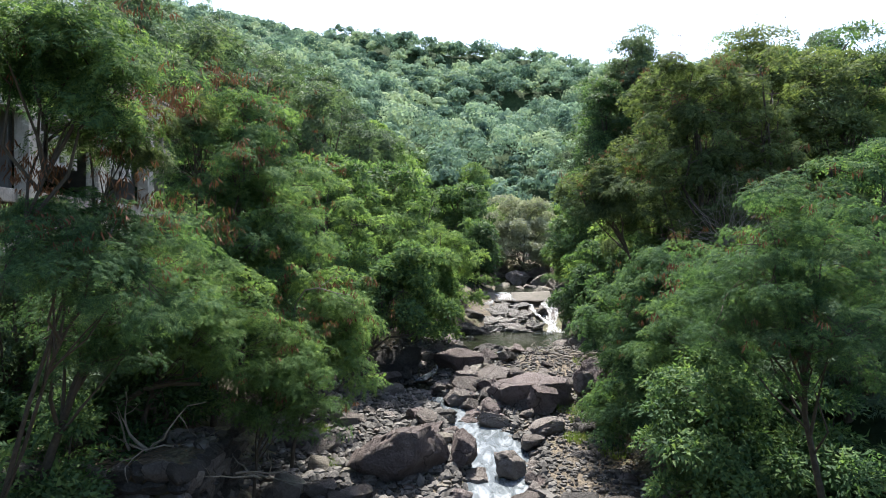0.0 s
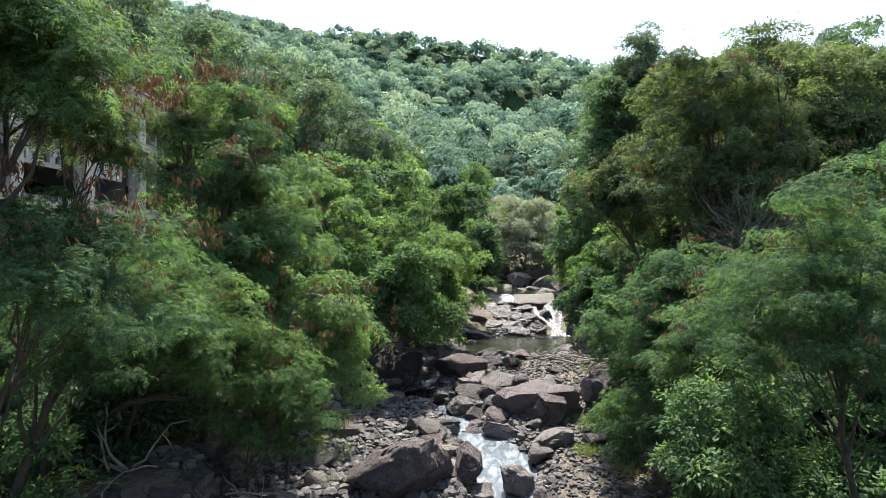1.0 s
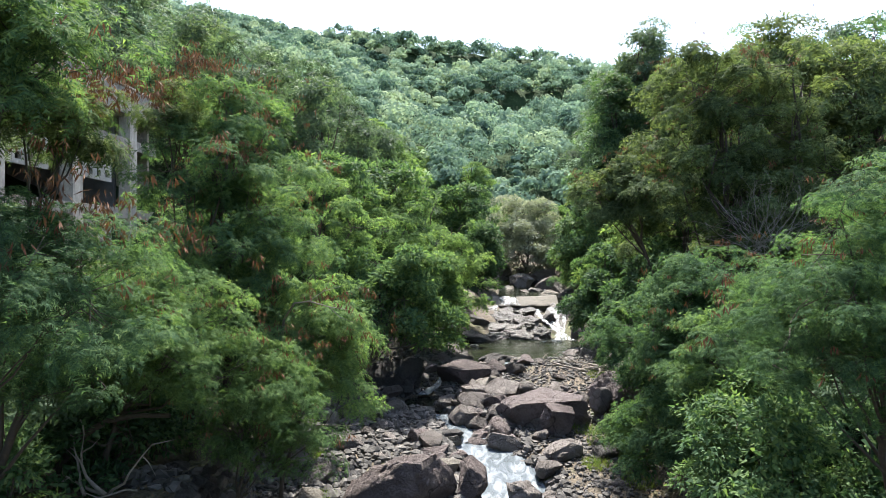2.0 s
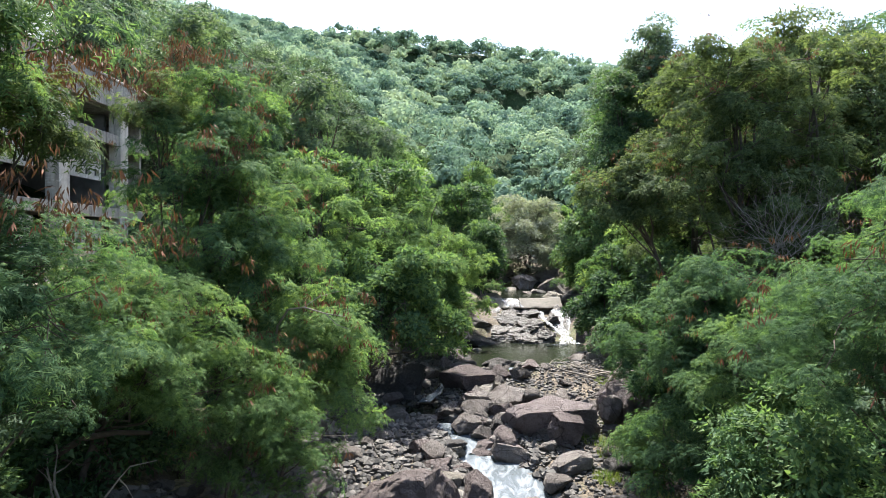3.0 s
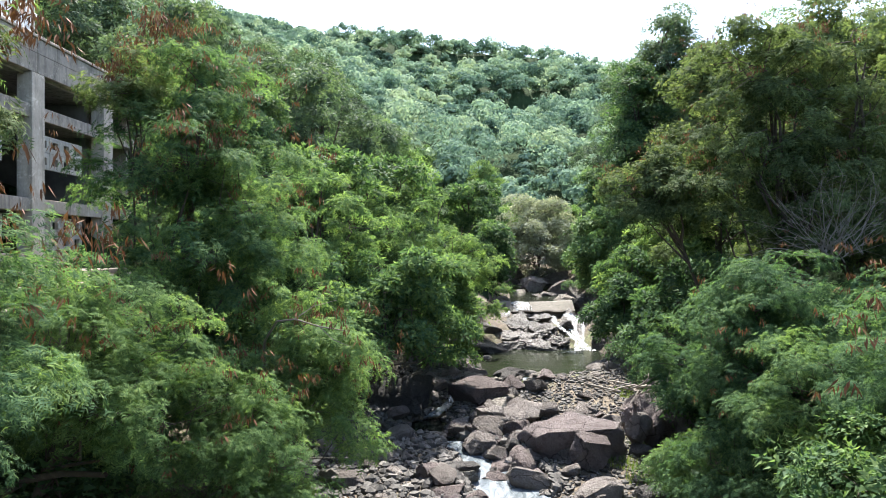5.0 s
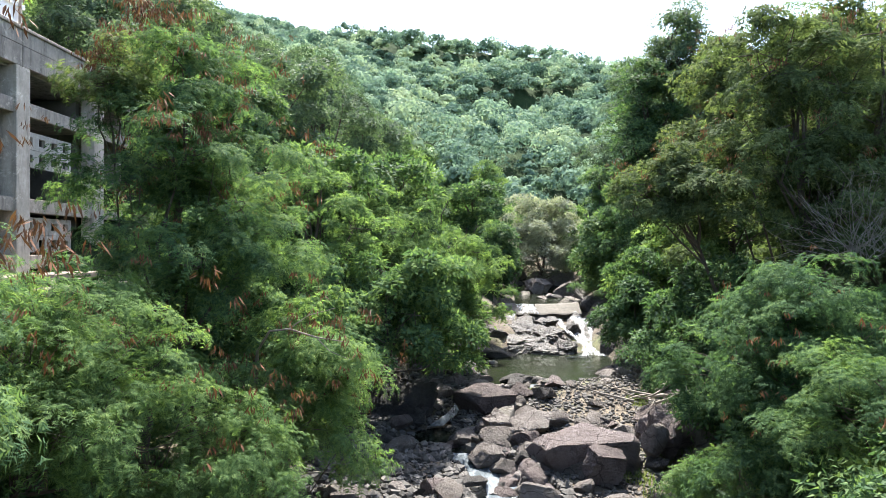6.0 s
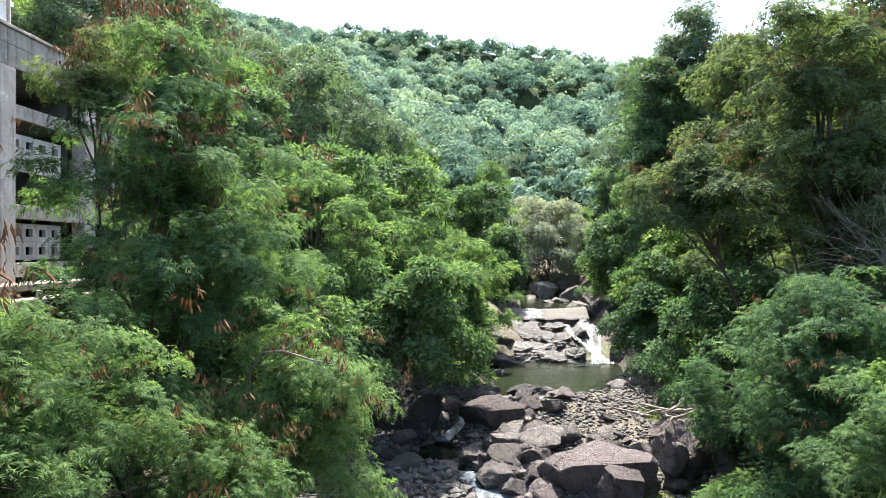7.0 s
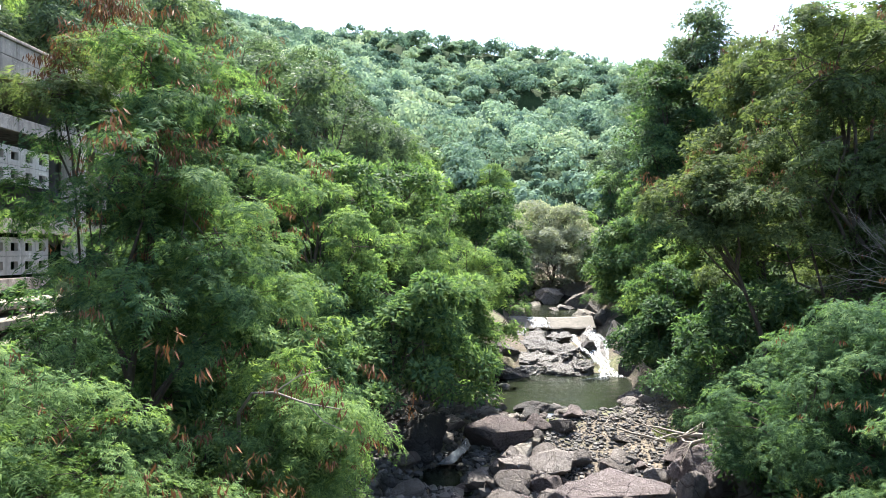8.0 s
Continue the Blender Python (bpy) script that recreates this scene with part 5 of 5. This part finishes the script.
# ---- grass and fallen leaves ----
def blades(name, spots, count, height, width, material, label, category, flat=False):
    """Tufts of grass, or leaves strewn flat, round the given spots (x, y, radius)."""
    rng = np.random.default_rng(len(name) + count)
    out = []
    for x, y, r in spots:
        a, d = rng.uniform(0, 6.28, count), r * np.sqrt(rng.random(count))
        px, py = x + d * np.cos(a), y + d * np.sin(a)
        pz = ground_z(px, py)
        h = height * rng.uniform(0.5, 1.2, count)
        b, lean = rng.uniform(0, 6.28, count), rng.uniform(0.1, 0.7, count)
        w = width * rng.uniform(0.7, 1.3, count)
        p = np.stack([px, py, pz + (0.03 if flat else -0.02)], -1)
        s = np.stack([-np.sin(b) * w, np.cos(b) * w, 0 * w], -1)
        up = np.stack([np.cos(b) * h * (1 if flat else lean), np.sin(b) * h * (1 if flat else lean), h * (rng.uniform(-0.1, 0.5, count) if flat else 1.0)], -1)
        out.append(np.stack([p - s, p + s, p + up], 1))
    ob = new(name, quad_mesh(name, np.concatenate(out), material))
    tagged(ob, label, category, kind="stuff")


blades("grass", [(5.2, 22.2, 0.8), (4.6, 23.4, 0.5), (5.7, 20.8, 0.7), (4.3, 20.6, 0.4), (5.9, 24.8, 0.7), (6.4, 22.4, 0.9), (-4.5, 21.0, 0.5), (-4.2, 21.6, 0.35), (-3.2, 18.6, 0.3), (2.6, 30.2, 0.4), (-5.2, 24.2, 0.8), (-4.9, 26.4, 0.7), (6.6, 29.6, 0.6), (5.6, 21.6, 0.8), (6.3, 20.9, 0.8), (6.0, 23.4, 0.6), (5.3, 19.6, 0.5)],
       420, 0.20, 0.010, M_GRASS, "short green grass growing between the stones", "grass")
blades("leaf_litter", [(-6.5, 14.0, 1.8), (-5.0, 20.0, 1.2), (-4.8, 23.0, 1.2), (6.2, 18.5, 1.2), (6.0, 16.0, 1.3), (-8.0, 13.2, 1.5), (6.8, 24.0, 1.3), (-3.6, 26.6, 1.2)], 260, 0.09, 0.025, M_LITTER, "dry brown leaves strewn over the banks", "leaf litter", True)


# ---- dead wood ----
def branch_thing(name, x, y, z, seed, n, length, girth, label, category, spread_z=0.2, material=M_DEAD, upward=0.0):
    rng = np.random.default_rng(seed)
    paths = []
    for k in range(n):
        a = rng.uniform(0, 2 * np.pi)
        p = np.array([rng.normal() * 0.3, rng.normal() * 0.2, rng.uniform(0, spread_z)])
        d = np.array([np.cos(a), np.sin(a) * 0.6, rng.uniform(-0.05, 0.25) + upward])
        d /= np.linalg.norm(d)
        g = girth * rng.uniform(0.5, 1.1)
        path = []
        for s in range(6):
            path.append((*p, g * (1 - s / 6.5)))
            d = d + rng.normal(size=3) * 0.22
            d[2] = max(d[2], -0.15 if upward == 0 else -0.4)
            d /= np.linalg.norm(d)
            p = p + d * length / 5 * rng.uniform(0.7, 1.2)
            if s in (2, 3, 4):
                q, e = p.copy(), d + rng.normal(size=3) * 0.6
                e /= np.linalg.norm(e)
                paths.append([(*q, g * 0.4), (*(q + e * length * 0.12), g * 0.28), (*(q + e * length * 0.25 + rng.normal(size=3) * 0.05), g * 0.1)])
        paths.append(path)
    v, f = tubes(paths, 6)
    ob = new(name, mesh_of(name, v, f, material))
    ob.matrix_basis = pose(x, y, z)
    return tagged(ob, label, category)


branch_thing("driftwood", 6.0, 26.5, 1.45, 4, 11, 1.9, 0.055, "tangle of bleached driftwood branches lying on the rocks", "driftwood")
branch_thing("dead_bush", 10.6, 23.2, 5.9, 6, 60, 2.4, 0.015, "bare grey twigs of a dead bush above the bank", "dead bush", 0.6, upward=0.7)


def arched_trunk():
    p = [(-8.0, 14.6, 1.3), (-7.75, 14.5, 1.9), (-7.3, 14.4, 2.5), (-6.7, 14.3, 2.85), (-6.1, 14.2, 2.98), (-5.4, 14.1, 3.0)]
    v, f = tubes([[(*q, 0.085 - 0.009 * i) for i, q in enumerate(p)], [(-7.3, 14.4, 2.5, 0.03), (-6.9, 14.5, 2.3, 0.02), (-6.6, 14.6, 2.35, 0.01)]], 8)
    tagged(new("bent_trunk", mesh_of("bent_trunk", v, f, M_BARK)), "bare trunk bent over in an arch under the trees", "trunk")


arched_trunk()
branch_thing("fallen_branch", -6.2, 13.6, 1.72, 8, 5, 1.6, 0.045, "fallen branch lying on the terrace", "branch", 0.08)
branch_thing("fallen_branch", -4.3, 14.4, 0.75, 12, 5, 1.5, 0.03, "thin dead branch lying over the rocks", "branch", 0.2)
branch_thing("fallen_branch", -4.6, 22.6, 0.35, 13, 4, 1.6, 0.03, "thin dead branch lying over the cobbles", "branch", 0.1)


def retaining_wall():
    """Old rubble masonry that holds up the terrace: each stone a block of its own, bedded in earth."""
    rng = np.random.default_rng(41)
    top = empty("retaining_wall", -5.1, 12.4, -0.4)
    part("core", box_mesh("core", (-4.6, -0.12, 0.12, 0.6, -0.6, 1.98), M_SOIL, 0.02), top, "earth packed behind the stones")
    part("core", box_mesh("core", (-0.6, -0.12, 0.6, 3.4, -0.6, 1.98), M_SOIL, 0.02), top, "earth packed behind the stones")
    stones = [rock_mesh("stone", 700 + k, 2, M_ROCK if k % 2 else M_DARKROCK, 12, 0.05) for k in range(5)]
    for face in (0, 1):
        length = 4.6 if face == 0 else 3.2
        z = 0.0
        while z < 1.95:
            h = rng.uniform(0.22, 0.36)
            u = 0.0
            while u < length:
                w = rng.uniform(0.25, 0.55)
                c = (-u - w / 2, 0.08, z + h / 2) if face == 0 else (-0.08, u + w / 2 + 0.2, z + h / 2)
                s = (w * 0.68, 0.2, h * 0.68) if face == 0 else (0.2, w * 0.68, h * 0.68)
                part("stone", stones[int(rng.integers(0, 5))], top, at=pose(*c, 0, 0, rng.uniform(-6, 6)) @ Matrix.Diagonal((*s, 1)))
                u += w
            z += h
    tagged(top, "old rubble-stone retaining wall below the terrace", "retaining wall")


retaining_wall()


# ---- the abandoned building ----
def building():
    fx = -13.5
    top = empty("abandoned_building", fx, 25.3, 4.5)
    b = lambda name, dims, mat=M_CONC, label="", bev=0.015: part(name, box_mesh(name, (dims[0] - fx, dims[1] - fx, dims[2] - 25.3, dims[3] - 25.3, dims[4] - 4.5, dims[5] - 4.5), mat, bev), top, label)
    y0, y1 = 4.6, 31.7
    cols = [7.9, 12.0, 16.2, 20.3, 24.4, 28.5]
    edges = [y0, *[c + 0.31 for c in cols], y1]
    for p, q in zip(edges[:-1], edges[1:]):
        b("parapet", (fx, fx + 0.22, p + 0.012, q - 0.012, 11.8, 12.42), label="stained grey concrete parapet")
        b("parapet", (fx + 0.02, fx + 0.20, p + 0.006, q - 0.006, 12.44, 12.9), label="stained grey concrete parapet")
    b("parapet_core", (fx + 0.05, fx + 0.17, y0, y1, 11.82, 12.88), M_OLDCONC)
    b("coping", (fx - 0.03, fx + 0.26, y0, y1, 12.9, 13.0), label="weathered parapet coping")
    b("roof", (-22, fx - 0.01, y0, y1, 11.72, 11.98))
    b("end_parapet", (-22, fx - 0.01, y1 - 0.2, y1 + 0.02, 12.0, 12.98))
    for z in (10.38, 7.46, 5.75):
        b("floor_slab", (-22, fx - 0.02, y0, y1 - 0.3, z + 0.08, z + 0.3))
        b("edge_beam", (fx - 0.01, fx + 0.16, y0, y1 - 0.6, z, z + 0.42), label="stained concrete edge beam")
    for c in cols:
        b("column", (fx - 0.25, fx + 0.24, c, c + 0.62, 3.5, 11.79), M_PAINT, "column with worn pale paint")
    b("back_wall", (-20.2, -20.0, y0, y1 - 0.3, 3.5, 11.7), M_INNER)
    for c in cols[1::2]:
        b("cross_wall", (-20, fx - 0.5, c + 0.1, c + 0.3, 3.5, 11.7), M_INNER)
    b("end_wall", (-20, fx - 0.3, y1 - 0.5, y1 - 0.31, 3.5, 11.7), M_CONC)
    for c, d in zip(cols[:-1], cols[1:]):
        for z0, rows in ((6.25, 2), (8.9, 2)):
            breeze(top, fx, 25.3, 4.5, c + 0.75, c + 3.3, z0, rows)
        b("plinth", (fx - 0.1, fx + 0.35, c + 0.65, d - 0.05, 5.1, 5.45))
    tagged(top, "derelict grey concrete building with open bays and parapet", "building")
    roof_block = empty("rooftop_block", -15.8, 20, 12.0)
    part("wall", box_mesh("wall", (-5, 0, -15, 8.4, -0.02, 6.4), M_WHITE), roof_block)
    for k in range(4):
        a = -12 + 4.6 * k
        # No real opening: a flat dark panel paints the shade inside the window.
        win = part("window", box_mesh("window", (-0.02, 0.02, a, a + 1.6, 1.0, 2.4), M_INNER, 0.004), roof_block, "dark panel painted as a shaded window opening")
        for y0, y1, z0, z1 in ((a - 0.08, a, 0.92, 2.48), (a + 1.6, a + 1.68, 0.92, 2.48), (a, a + 1.6, 2.4, 2.48)):
            part("window_frame", box_mesh("window_frame", (-0.01, 0.06, y0, y1, z0, z1), M_PAINT, 0.004), win)
        part("window_sill", box_mesh("window_sill", (-0.01, 0.14, a - 0.12, a + 1.72, 0.84, 0.915), M_PAINT, 0.006), win)
    part("roof", box_mesh("roof", (-5.3, 0.35, -15.2, 8.7, 6.42, 6.62), M_WHITE), roof_block)
    v, f = tubes([[(0.12, 8.1, -0.02, 0.05), (0.12, 8.1, 3.0, 0.05), (0.12, 8.1, 6.3, 0.05)]], 8)
    part("drainpipe", mesh_of("drainpipe", v, f, M_CONC), roof_block, "grey drainpipe at the corner")
    part("string_course", box_mesh("string_course", (-0.01, 0.07, -15, 8.45, 2.9, 3.05), M_WHITE, 0.01), roof_block)
    tagged(roof_block, "white-walled rooftop storey set back behind the parapet", "rooftop storey")


def terrace():
    """Stepped concrete ledges at the building's foot."""
    top = empty("terrace_ledge", -12.6, 25.0, 5.0)
    for x0, x1, z0, z1 in ((-0.6, 0.35, 0.42, 0.62), (-0.6, 0.8, 0.0, 0.24), (-0.6, 1.1, -0.9, -0.25)):
        part("ledge", box_mesh("ledge", (x0, x1, -5.0, 6.5, z0, z1), M_OLDCONC, 0.03), top)
    for k in range(9):
        part("baluster", box_mesh("baluster", (0.5, 0.62, -4.6 + 1.25 * k, -4.48 + 1.25 * k, 0.22, 0.44), M_PAINT, 0.01), top)
    tagged(top, "stained concrete ledges stepping down from the building", "terrace")


def breeze(top, ox, oy, oz, y0, y1, z0, rows):
    """A pierced block screen: panels of pale block with a square hole through each."""
    w, h, t, m = 0.62, 0.55, 0.12, 0.15
    for r in range(rows):
        for k in range(int((y1 - y0) / w)):
            bm = bmesh.new()
            a, c = y0 + k * w, z0 + r * h
            for dims in ((a, a + w - 0.01, c, c + m), (a, a + w - 0.01, c + h - m - 0.01, c + h - 0.01), (a, a + m, c + m, c + h - m - 0.01), (a + w - m - 0.01, a + w - 0.01, c + m, c + h - m - 0.01)):
                box(bm, -0.2, -0.2 + t, dims[0] - oy, dims[1] - oy, dims[2] - oz, dims[3] - oz)
            part("screen_block", bm_mesh("screen_block", bm, M_BREEZE), top, "pale pierced screen block")


building()
terrace()
